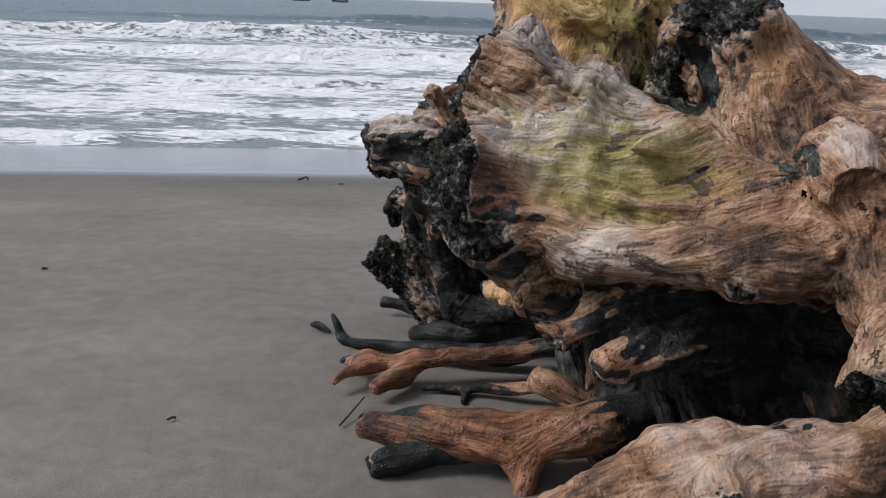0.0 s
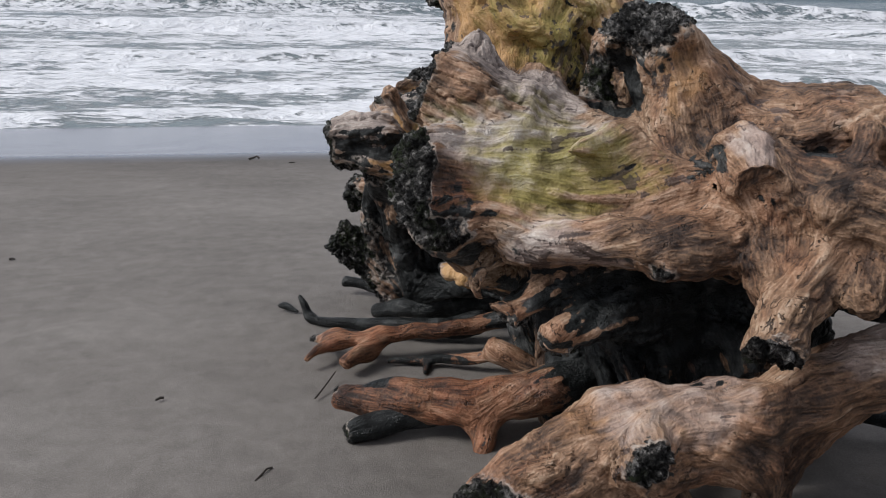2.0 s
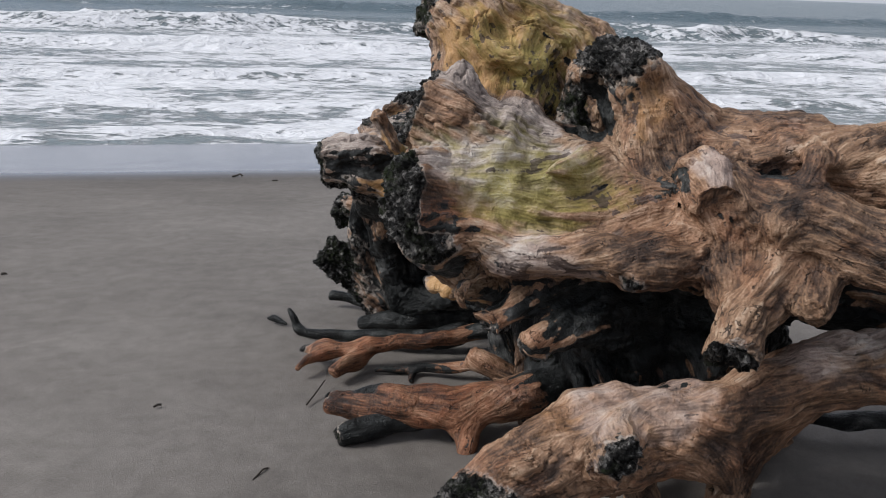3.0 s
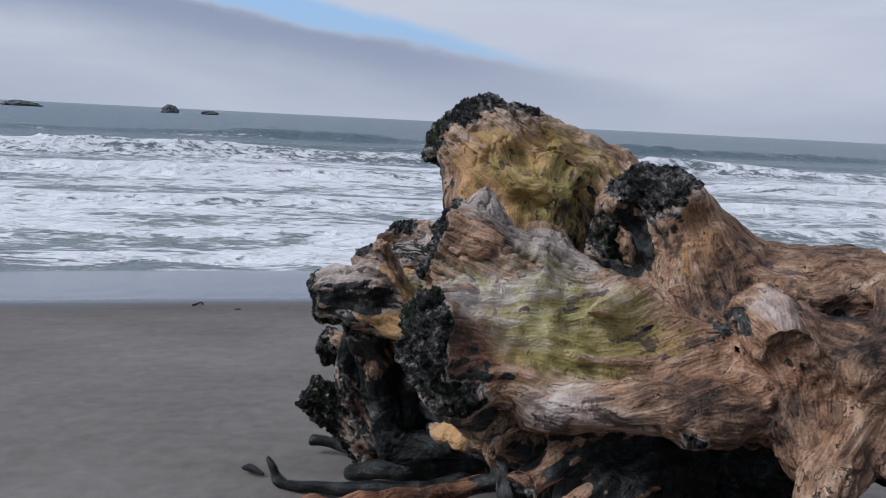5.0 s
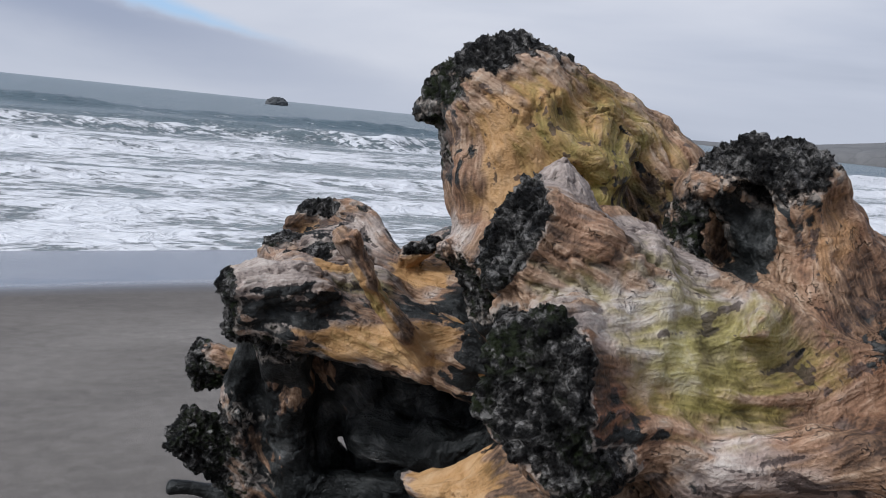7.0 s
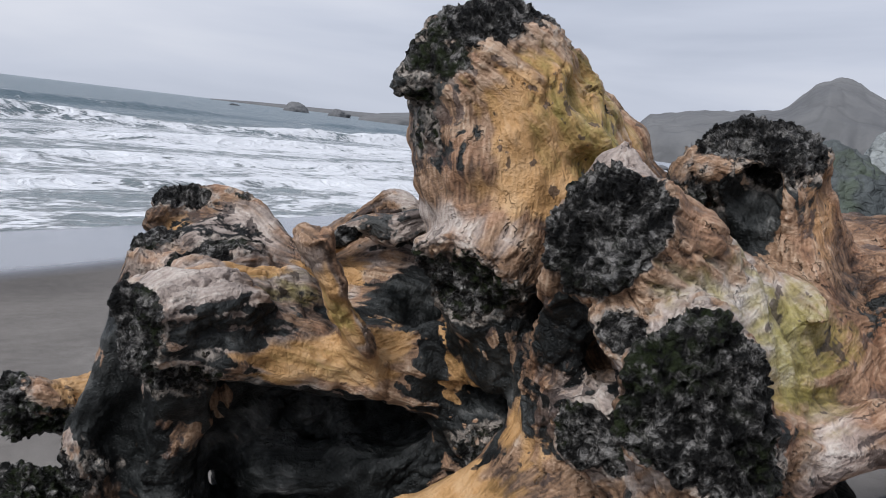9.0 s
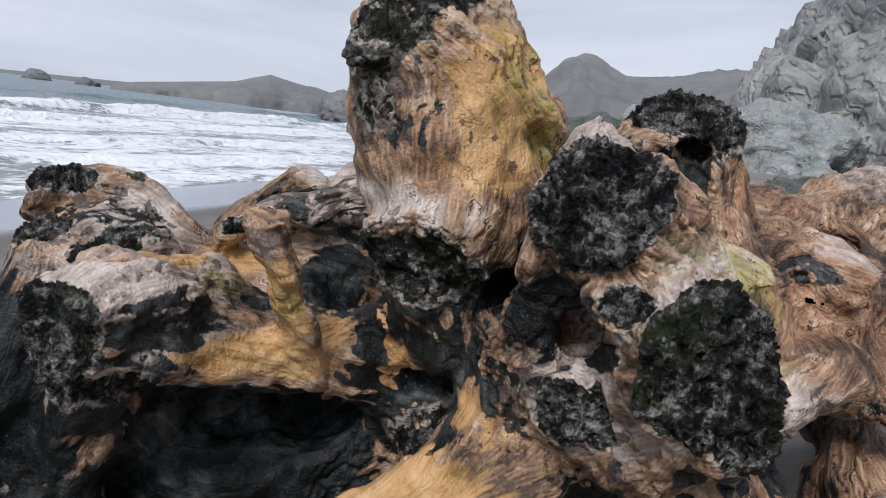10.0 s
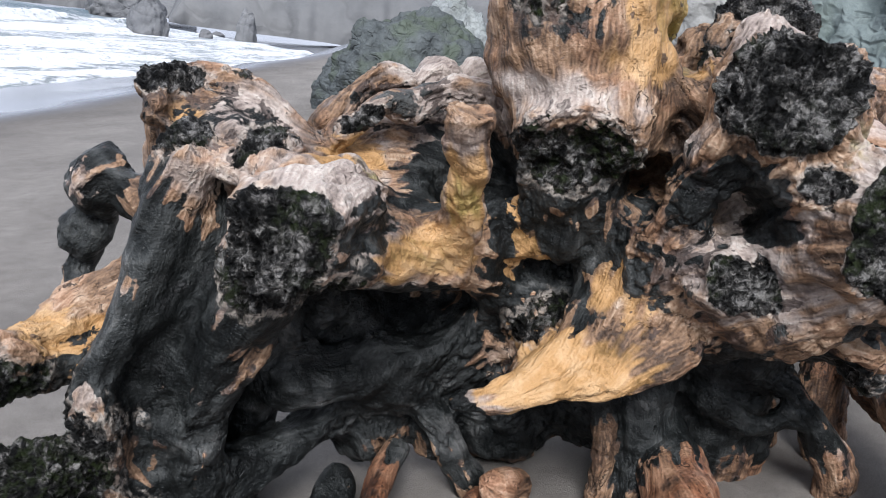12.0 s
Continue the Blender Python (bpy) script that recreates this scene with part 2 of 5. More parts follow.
    n.put(c, bsdf.inputs["Base Color"])
    dark = n.math("MAXIMUM", burnt, black)
    n.put(n.math("SUBTRACT", n.ramp(n.noise(p, 24, 4, 0.65), 0.35, 0.65, 0.5, 0.75), n.math("MULTIPLY", dark, 0.2)), bsdf.inputs["Roughness"])
    n.put(n.ramp(dark, 0, 1, 0.4, 0.22), bsdf.inputs["Specular IOR Level"])
    crumbs = n.math("ADD", n.noise(p, 70, 5, 0.75, 0.8), n.math("MULTIPLY", n.cells(p, 48, "DISTANCE_TO_EDGE"), 0.9))
    relief = n.math("MULTIPLY_ADD", n.math("MULTIPLY", crumbs, burnt), 1.8, n.math("MULTIPLY_ADD", n.math("MULTIPLY", hair, n.ramp(dark, 0, 1, 1.0, 0.35)), 0.11, n.math("MULTIPLY_ADD", band, 0.16, n.math("MULTIPLY_ADD", mid, 0.5, n.math("MULTIPLY", fine, 0.2)))))
    relief = n.math("SUBTRACT", relief, n.math("MULTIPLY", check, 0.35))
    n.put(n.bump(relief, 0.030, 1.0), bsdf.inputs["Normal"])
    return m


def sand_material():
    m, n, bsdf = material("beach_sand")
    p = place_coords(n)
    wet = n.value("wet")
    fine = n.noise(p, 240, 3, 0.7)
    mid = n.noise(p, 9, 4, 0.6, 0.3)
    broad = n.noise(n.stretch(p, (0.5, 0.9, 1), (0, 0, 0.2)), 1.1, 3)
    tone = n.math("ADD", n.math("MULTIPLY", fine, 0.75), n.math("ADD", n.math("MULTIPLY", mid, 0.26), n.math("MULTIPLY_ADD", broad, 0.34, -0.10)))
    dry = n.colours(tone, (0.36, (0.066, 0.058, 0.051)), (0.58, (0.152, 0.136, 0.122)), (0.8, (0.28, 0.258, 0.235)))
    patch = n.ramp(n.noise(p, 2.4, 4, 0.6, 0.6), 0.52, 0.68)
    specks = n.math("MULTIPLY", n.ramp(n.cells(p, 130), 0.26, 0.12), n.math("MULTIPLY_ADD", patch, 0.75, 0.25))
    dry = n.mix(specks, dry, (0.05, 0.045, 0.04))
    glints = n.math("MULTIPLY", n.ramp(n.cells(n.stretch(p, (1, 1, 1), (0, 0, 1)), 95), 0.13, 0.06), n.math("MULTIPLY_ADD", patch, 0.7, 0.05))
    dry = n.mix(glints, dry, (0.5, 0.47, 0.43))
    damp = n.mix(1.0, dry, (0.55, 0.52, 0.5), "MULTIPLY")
    # the film's blue-grey puts some reflected sky into the base colour
    n.put(n.mix(n.value("film"), n.mix(wet, dry, damp), (0.125, 0.137, 0.168)), bsdf.inputs["Base Color"])
    film = n.value("film")
    n.put(n.ramp(n.math("MAXIMUM", film, n.math("MULTIPLY", wet, 0.35)), 0.0, 1.0, 0.85, 0.12), bsdf.inputs["Roughness"])
    rough = n.math("MULTIPLY", n.math("SUBTRACT", 1.0, film), n.math("ADD", n.math("MULTIPLY", fine, 0.5), mid))
    n.put(n.bump(rough, 0.014, 0.7), bsdf.inputs["Normal"])
    return m


def sea_material():
    m, n, bsdf = material("sea_water")
    p = place_coords(n)
    foam = n.value("foam")
    turned = n.stretch(p, (0.6, 0.75, 1), (0, 0, -0.2))
    lace = n.noise(turned, 0.8, 8, 0.66, 1.8)
    streaks = n.noise(n.stretch(p, (0.12, 0.34, 1), (0, 0, -0.2)), 1.0, 5, 0.62, 0.8)
    cover = n.math("ADD", foam, n.math("ADD", n.math("MULTIPLY", n.math("SUBTRACT", lace, 0.5), 2.2), n.math("MULTIPLY", n.math("SUBTRACT", streaks, 0.5), 2.0)))
    net = n.noise(n.stretch(p, (1.1, 2.6, 1), (0, 0, -0.2)), 1.5, 6, 0.68, 1.2)
    cover = n.math("ADD", cover, n.math("MULTIPLY", n.math("SUBTRACT", net, 0.5), 2.4))
    white = n.ramp(cover, 0.26, 0.62)
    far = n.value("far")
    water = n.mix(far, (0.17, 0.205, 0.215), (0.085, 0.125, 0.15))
    froth = n.mix(n.noise(turned, 6, 4, 0.7), (0.52, 0.54, 0.585), (0.84, 0.84, 0.85))
    n.put(n.mix(white, water, froth), bsdf.inputs["Base Color"])
    n.put(n.ramp(white, 0, 1, 0.3, 0.8), bsdf.inputs["Roughness"])
    bsdf.inputs["IOR"].default_value = 1.33
    chop = n.math("ADD", n.math("MULTIPLY", n.noise(turned, 2.2, 6, 0.6, 0.5), 1.0), n.math("MULTIPLY", white, 0.25))
    n.put(n.bump(chop, 0.5, 0.8), bsdf.inputs["Normal"])
    return m


def rock_material(name, dark, light, scale, green=0.0, bumpy=0.05):
    m, n, bsdf = material(name)
    p = place_coords(n)
    a = n.noise(p, scale, 6, 0.65, 0.6)
    b = n.noise(p, scale * 7, 4, 0.6)
    wander = n.add("ShaderNodeVectorMath")
    n.put(n.stretch(p, (1, 1, 1.8), (0.5, 0.3, 0.2)), wander.inputs[0])
    n.put(n.stretch(n.add_colour_noise(p, scale * 1.5), (1.2 / scale,) * 3), wander.inputs[1])
    cracks = n.cells(wander.outputs[0], scale * 2.2, "DISTANCE_TO_EDGE")
    tone = n.math("ADD", n.math("MULTIPLY", a, 0.7), n.math("MULTIPLY", b, 0.3))
    c = n.colours(tone, (0.34, dark), (0.66, light))
    c = n.mix(n.math("MULTIPLY", n.ramp(n.noise(p, scale * 0.8, 3), 0.5, 0.66), green), c, (0.055, 0.075, 0.035))
    c = n.mix(n.ramp(cracks, 0.06, 0.0, 0.0, 0.22), c, tuple(0.4 * v for v in dark))
    n.put(c, bsdf.inputs["Base Color"])
    bsdf.inputs["Roughness"].default_value = 0.8
    relief = n.math("ADD", tone, n.math("MULTIPLY", n.ramp(cracks, 0.0, 0.2), 0.25))
    n.put(n.bump(relief, bumpy, 0.8), bsdf.inputs["Normal"])
    return m


WOOD = driftwood_material()
SAND = sand_material()
WATER = sea_material()
ROCK = rock_material("green_grey_rock", (0.022, 0.027, 0.028), (0.095, 0.106, 0.108), 1.4, 0.5, 0.12)
# the boulders' rock made paler, with distance haze put into its colour
OUTCROP = rock_material("pale_green_grey_rock", (0.12, 0.13, 0.13), (0.30, 0.315, 0.31), 0.9, 0.1, 0.15)
CLIFF = rock_material("grey_cliff_rock", (0.14, 0.14, 0.136), (0.29, 0.285, 0.272), 0.16, 0.15, 0.8)
DARK_CLIFF = rock_material("dark_green_cliff_rock", (0.055, 0.075, 0.075), (0.17, 0.20, 0.195), 0.35, 0.4, 0.4)
# close, low-contrast greys: the haze over the headlands is in their colour
HILL = rock_material("distant_headland", (0.095, 0.096, 0.10), (0.155, 0.153, 0.152), 0.02, 0.0, 2.0)
STACK = rock_material("sea_stack_rock", (0.08, 0.082, 0.088), (0.17, 0.17, 0.175), 0.12, 0.1, 0.6)
SKERRY = rock_material("dark_skerry_rock", (0.035, 0.04, 0.045), (0.11, 0.115, 0.12), 0.1, 0.0, 0.5)

# ---- building helpers ----


def mesh_from(name, verts, faces, mat, values=None, parent=None, normals=None):
    """One mesh object from arrays of vertices and of quads or triangles."""
    verts, faces = np.asarray(verts, np.float32), np.asarray(faces, np.int32)
    me = bpy.data.meshes.new(name)
    sides = faces.shape[1]
    me.vertices.add(len(verts))
    me.vertices.foreach_set("co", verts.ravel())
    me.loops.add(faces.size)
    me.loops.foreach_set("vertex_index", faces.ravel())
    me.polygons.add(len(faces))
    me.polygons.foreach_set("loop_start", np.arange(0, faces.size, sides, dtype=np.int32))
    me.polygons.foreach_set("use_smooth", np.ones(len(faces), bool))
    me.update(calc_edges=True)
    for key, value in (values or {}).items():
        value = np.asarray(value, np.float32)
        if value.ndim == 2:
            me.attributes.new(key, "FLOAT_VECTOR", "CORNER").data.foreach_set("vector", value.ravel())
        else:
            me.attributes.new(key, "FLOAT", "POINT").data.foreach_set("value", value)
    if normals is not None:
        me.normals_split_custom_set_from_vertices(normals)
    me.materials.append(mat)
    ob = new(name, me)
    if parent:
        ob.parent = parent
    return ob


def grid_faces(rows, cols):
    i = np.arange(rows * cols).reshape(rows, cols)
    return np.stack([i[:-1, :-1], i[:-1, 1:], i[1:, 1:], i[1:, :-1]], -1).reshape(-1, 4)


def thing(name, label, category, at=(0, 0, 0), group="", kind=""):
    ob = new(name)
    ob.location = at
    ob.empty_display_size = 0.1
    return tagged(ob, label, category, group, kind)


def points_normals(verts, faces):
    a, b, c, d = (verts[faces[:, k]] for k in range(4))
    fn = np.cross(c - a, d - b)
    corner = faces.ravel()
    nrm = np.stack([np.bincount(corner, np.repeat(fn[:, j], 4), len(verts)) for j in range(3)], 1)
    return nrm / np.maximum(np.linalg.norm(nrm, axis=1, keepdims=True), 1e-12)


# ---- sand and sea ----


def build_ground():
    # one sheet that is fine near the walk and reaches the horizon
    def steps(lo, hi, fine_lo, fine_hi, step):
        out, s, v = list(np.arange(fine_lo, fine_hi, step)), step, fine_hi
        while v < hi:
            out.append(v)
            s *= 1.22
            v += s
        s, v = step, fine_lo
        while v > lo:
            s *= 1.22
            v -= s
            out.insert(0, v)
        return np.array(out)

    xs, ys = steps(-4000, 4000, -4.5, 4.5, 0.04), steps(-4000, 4000, -0.5, 10.5, 0.04)
    x, y = np.meshgrid(xs, ys)
    x, y = x.ravel(), y.ravel()
    d = seaward(x, y)
    z = np.maximum(beach(x, y), -6.0)
    p = np.stack([x, y, np.zeros_like(x)], 1)
    near = np.exp(-((x / 9) ** 2 + ((y - 4) / 9) ** 2))
    z = z + near * (0.010 * smooth_noise(p, 0.9, 3, 2) + 0.004 * smooth_noise(p, 3.5, 4, 3))
    # long shallow ripples left by the water
    z = z + near * 0.008 * smooth_noise(p @ np.array([[0.9, -0.4, 0], [0.4, 0.9, 0], [0, 0, 1]]) * (0.35, 1.3, 1), 1.0, 9, 2)
    wob = 0.8 * smooth_noise(p, 0.22, 5, 2)
    wet = np.clip((d + wob - 8.4) / 2.2, 0, 1)
    film = np.clip((d + 0.5 * wob - 10.2) / 0.9, 0, 1)
    ob = mesh_from("ground", np.stack([x, y, z], 1), grid_faces(len(ys), len(xs)), SAND, {"wet": wet, "film": film})
    tagged(ob, "smooth grey-brown sand beach, wet towards the sea", "sand", kind="structure")


def wave(d, s):
    """Height and foam of the sea at d metres seaward and s along the shore."""
    p = np.stack([s, d, np.zeros_like(s)], 1)
    bend = 1.5 * smooth_noise(p * (0.05, 0, 0), 1.0, 21, 2)
    z, foam = np.zeros_like(d), np.zeros_like(d)
    for at, high, wide, froth, seed in ((15.3, 0.07, 0.5, 0.5, 1), (19.0, 0.16, 0.9, 0.4, 7), (25.0, 0.30, 1.3, 0.5, 2), (36.0, 0.35, 1.6, 0.45, 3), (50.0, 1.0, 2.4, 0.5, 4), (66.0, 0.55, 3.0, 0.1, 5), (90.0, 0.8, 4.0, 0.0, 6)):
        u = d - at - bend * (0.7 + at / 45) - 0.8 * smooth_noise(p * (0.25, 0, 0), 1.0, seed + 40, 2)
        power = np.clip(0.6 + 0.9 * smooth_noise(p * (0.06, 0, 0), 1.0, seed + 60, 2), 0.05, 1.3)
        front = np.where(u < 0, wide * 0.4, wide * 1.3)
        hump = np.exp(-(u / front) ** 2) * power
        z += high * hump * (1 + 0.25 * smooth_noise(p, 1.3, seed + 70, 2))
        foam += froth * np.exp(-((u - 0.4 * wide) / (1.6 * wide)) ** 2) * power
    z += 0.05 * smooth_noise(p, 0.5, 31, 3) * np.clip((d - 13) / 6, 0, 1)
    zone = np.clip((d - 13.9 - 0.2 * bend) / 0.4, 0, 1) * np.clip((60 - d) / 16, 0, 1)
    foam += zone * (0.5 + 0.16 * smooth_noise(p * (0.08, 0.2, 0), 1.0, 33, 2))
    return z, foam


def build_sea():
    d = [12.2]
    while d[-1] < 4000:
        d.append(d[-1] + max(0.12, 0.009 * (d[-1] - 6)) * (1 if d[-1] < 120 else 4))
    d = np.array(d)
    a = np.linspace(-1, 1, 420)
    dd, aa = np.meshgrid(d, a, indexing="ij")
    ss = aa * (50 + 1.6 * dd) * (0.45 + 0.55 * np.abs(aa)) + 10
    dd, ss = dd.ravel(), ss.ravel()
    z, foam = wave(dd, ss)
    z *= np.clip((300 - dd) / 150, 0, 1)
    edge = np.clip((dd - 13.8) / 2.5, 0, 1)
    x = SHORE_X * dd + SHORE_Y * ss
    y = SHORE_Y * dd - SHORE_X * ss
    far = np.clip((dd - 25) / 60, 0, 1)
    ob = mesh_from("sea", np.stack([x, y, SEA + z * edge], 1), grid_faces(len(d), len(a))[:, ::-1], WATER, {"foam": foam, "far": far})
    tagged(ob, "grey-green sea with white breaking surf", "sea", kind="structure")


build_ground()
build_sea()

# ---- driftwood, grown as blended tapering roots ----


def curve_points(points, steps=4):
    """A smooth line through control points (x, y, z, radius)."""
    c = np.asarray(points, float)
    if len(c) < 3:
        t = np.linspace(0, 1, steps)[:, None]
        return c[0] + (c[-1] - c[0]) * t
    ext = np.vstack([2 * c[0] - c[1], c, 2 * c[-1] - c[-2]])
    out = []
    for i in range(1, len(ext) - 2):
        a, b, e, f = ext[i - 1:i + 3]
        for t in np.arange(steps) / steps:
            out.append(0.5 * (2 * b + (e - a) * t + (2 * a - 5 * b + 4 * e - f) * t ** 2 + (3 * b - a - 3 * e + f) * t ** 3))
    out = np.array(out + [c[-1]])
    out[:, 3] = np.maximum(out[:, 3], 0.006)
    return out


class Limb:
    """A tapering, bending root. broken: how far past its first point a flat break lies; carve: cut it out instead;
    flat: (x, y, z, times), thinned that many times along that way; burnt: how charred the break is."""

    def __init__(self, name, *points, blend=0.06, carve=False, steps=5, broken=None, flat=None, burnt=0.0):
        self.name, self.blend, self.carve, self.broken, self.burnt = name, blend, carve, broken, burnt
        self.line = curve_points(points, steps).astype(np.float32)
        ways = np.gradient(self.line[:, :3], axis=0)
        self.ways = (ways / np.maximum(np.linalg.norm(ways, axis=1, keepdims=True), 1e-9)).astype(np.float32)
        self.low = (self.line[:, :3] - self.line[:, 3:]).min(0)
        self.high = (self.line[:, :3] + self.line[:, 3:]).max(0)
        self.thin, self.times = None, 1.0
        if flat:
            self.thin = np.array(flat[:3], np.float32) / np.float32(np.linalg.norm(flat[:3]))
            self.times = flat[3]

    def distance(self, p, full=False):
        p = p.astype(np.float32)
        best = np.full(len(p), 9e9, np.float32)
        run = np.zeros((len(p), 3), np.float32) if full else None
        for i, (a, b) in enumerate(zip(self.line[:-1], self.line[1:])):
            axis = b[:3] - a[:3]
            t = np.clip((p - a[:3]) @ axis / max(axis @ axis, 1e-9), 0, 1)
            o = p - a[:3] - t[:, None] * axis
            square = (o * o).sum(1)
            if self.thin is not None:
                square = square + (self.times ** 2 - 1) * (o @ self.thin) ** 2
            d = np.sqrt(square) - (a[3] + t * (b[3] - a[3]))
            if full:
                near = d < best
                run[near] = self.ways[i] + t[near, None] * (self.ways[i + 1] - self.ways[i])
            best = np.minimum(best, d)
        if self.broken is not None:
            a, b = self.line[0, :3], self.line[1, :3]
            axis = (a - b) / np.linalg.norm(a - b)
            best = -smooth_min(-best, self.broken - (p - a) @ axis, 0.025)
        return (best, run) if full else best


def bend_of(p):
    """A slow wander of space, so that no limb runs quite straight or round."""
    a, b, c = p[:, 0], p[:, 1], p[:, 2]
    x = np.sin(9.1 * b + 3.7 * c) + 0.6 * np.sin(17.3 * c - 8.0 * b + 1.3) + 0.35 * np.sin(31 * b + 23 * c)
    y = np.sin(8.3 * c + 5.1 * a + 0.7) + 0.6 * np.sin(15.1 * a + 9.0 * c + 2.1) + 0.35 * np.sin(29 * a - 27 * c)
    z = np.sin(8.7 * a - 4.3 * b + 2.9) + 0.6 * np.sin(16.7 * b + 7.0 * a) + 0.35 * np.sin(33 * a + 21 * b)
    return 0.011 * np.stack([x, y, z], 1)


def smooth_min(a, b, k):
    h = np.maximum(k - np.abs(a - b), 0) / k
    return np.minimum(a, b) - h * h * k * 0.25


def nets(f, origin, h):
    """The surface f = 0 of a field on a grid, as vertices and quads."""
    inside = f < 0
    count = np.zeros([n - 1 for n in f.shape], np.int8)
    corners = [(i, j, k) for i in (0, 1) for j in (0, 1) for k in (0, 1)]

    def part_of(v, c):
        return v[tuple(slice(o, v.shape[a] - 1 + o) for a, o in enumerate(c))]

    for c in corners:
        count += part_of(inside, c)
    cells = np.argwhere((count > 0) & (count < 8))
    index = np.full(count.shape, -1, np.int32)
    index[tuple(cells.T)] = np.arange(len(cells))
    total, hits = np.zeros((len(cells), 3)), np.zeros(len(cells))
    for c in corners:
        for a in range(3):
            if c[a]:
                continue
            e = list(c)
            e[a] = 1
            f0, f1 = f[tuple((cells + c).T)], f[tuple((cells + e).T)]
            cross = (f0 < 0) != (f1 < 0)
            t = np.where(cross, f0 / np.where(cross, f0 - f1, 1), 0)
            spot = np.array(c, float) + t[:, None] * np.eye(3)[a]
            total += np.where(cross[:, None], spot, 0)
            hits += cross
    verts = origin + h * (cells + total / hits[:, None])
    quads = []
    for a in range(3):
        b, c = (a + 1) % 3, (a + 2) % 3
        lo = [slice(None)] * 3
        hi = [slice(None)] * 3
        lo[a], hi[a] = slice(0, -1), slice(1, None)
        s0, s1 = inside[tuple(lo)], inside[tuple(hi)]
        for flip, mask in ((False, s0 & ~s1), (True, ~s0 & s1)):
            g = np.argwhere(mask)
            g = g[(g[:, b] > 0) & (g[:, c] > 0) & (g[:, b] < f.shape[b] - 1) & (g[:, c] < f.shape[c] - 1)]
            ring = []
            for ob_, oc in ((-1, -1), (0, -1), (0, 0), (-1, 0)):
                q = g.copy()
                q[:, b] += ob_
                q[:, c] += oc
                ring.append(index[tuple(q.T)])
            ring = np.stack(ring[::-1] if flip else ring, 1)
            quads.append(ring[(ring >= 0).all(1)])
    return verts, np.concatenate(quads)


class Paint:
    """A stain of one kind, or shade in the colour, round a spot; reach in metres along x, y and z."""

    def __init__(self, kind, spot, reach, amount=1.0):
        self.kind, self.spot, self.amount = kind, np.array(spot), amount
        self.reach = np.array(reach if isinstance(reach, tuple) else (reach,) * 3)


def fill_field(limbs, low, shape, h):
    """The blended distance to the limbs on a grid, worked out in blocks close to each limb alone."""
    field = np.full(shape, 1.0, np.float32)
    flat = field.reshape(-1)
    inner = np.stack(np.meshgrid(*[np.arange(4)] * 3, indexing="ij"), -1).reshape(-1, 3)
    for limb in limbs:
        reach = limb.blend + 3 * h + 0.02
        i0 = np.clip(np.floor((limb.low - reach - low) / h).astype(int), 0, np.array(shape) - 1)
        i1 = np.clip(np.ceil((limb.high + reach - low) / h).astype(int) + 1, 1, shape)
        if (i1 <= i0).any():
            continue
        blocks = np.stack(np.meshgrid(*[np.arange(i0[k], i1[k], 4) for k in range(3)], indexing="ij"), -1).reshape(-1, 3)
        p = low + h * (blocks + 1.5)
        rough = limb.distance(p + bend_of(p))
        blocks = blocks[rough < limb.blend + 2 * h + 4.4 * h * limb.times]
        ijk = (blocks[:, None] + inner).reshape(-1, 3)
        ijk = ijk[(ijk < shape).all(1)]
        p = low + h * ijk
        at = (ijk[:, 0] * shape[1] + ijk[:, 1]) * shape[2] + ijk[:, 2]
        d = limb.distance(p + bend_of(p))
        if limb.carve:
            flat[at] = -smooth_min(-flat[at], d, limb.blend)
        else:
            flat[at] = smooth_min(flat[at], d, limb.blend)
    return field


def pieces_of(faces, group):
    """A label for each face: one for each connected piece of each group."""
    edges = np.sort(np.stack([faces, np.roll(faces, -1, 1)], -1).reshape(-1, 2), 1)
    key = edges[:, 0].astype(np.int64) * (faces.max() + 1) + edges[:, 1]
    order = np.argsort(key, kind="stable")
    f = (order // 4)
    same = np.flatnonzero(key[order][:-1] == key[order][1:])
    a, b = f[same], f[same + 1]
    keep = group[a] == group[b]
    joined, apart = (a[keep], b[keep]), (a[~keep], b[~keep])
    label = np.arange(len(faces))
    while True:
        old = label.copy()
        np.minimum.at(label, label[joined[0]], label[joined[1]])
        np.minimum.at(label, label[joined[1]], label[joined[0]])
        while True:
            up = label[label]
            if (up == label).all():
                break
            label = up
        if (old == label).all():
            return label, apart


def grain_along(p, run, scale, step, count, seed):
    """Noise drawn out along the run of the grain."""
    total = np.zeros(len(p))
    for k in range(count):
        total += smooth_noise(p + run * (step * (k - (count - 1) / 2)), scale, seed)
    return total / math.sqrt(count)


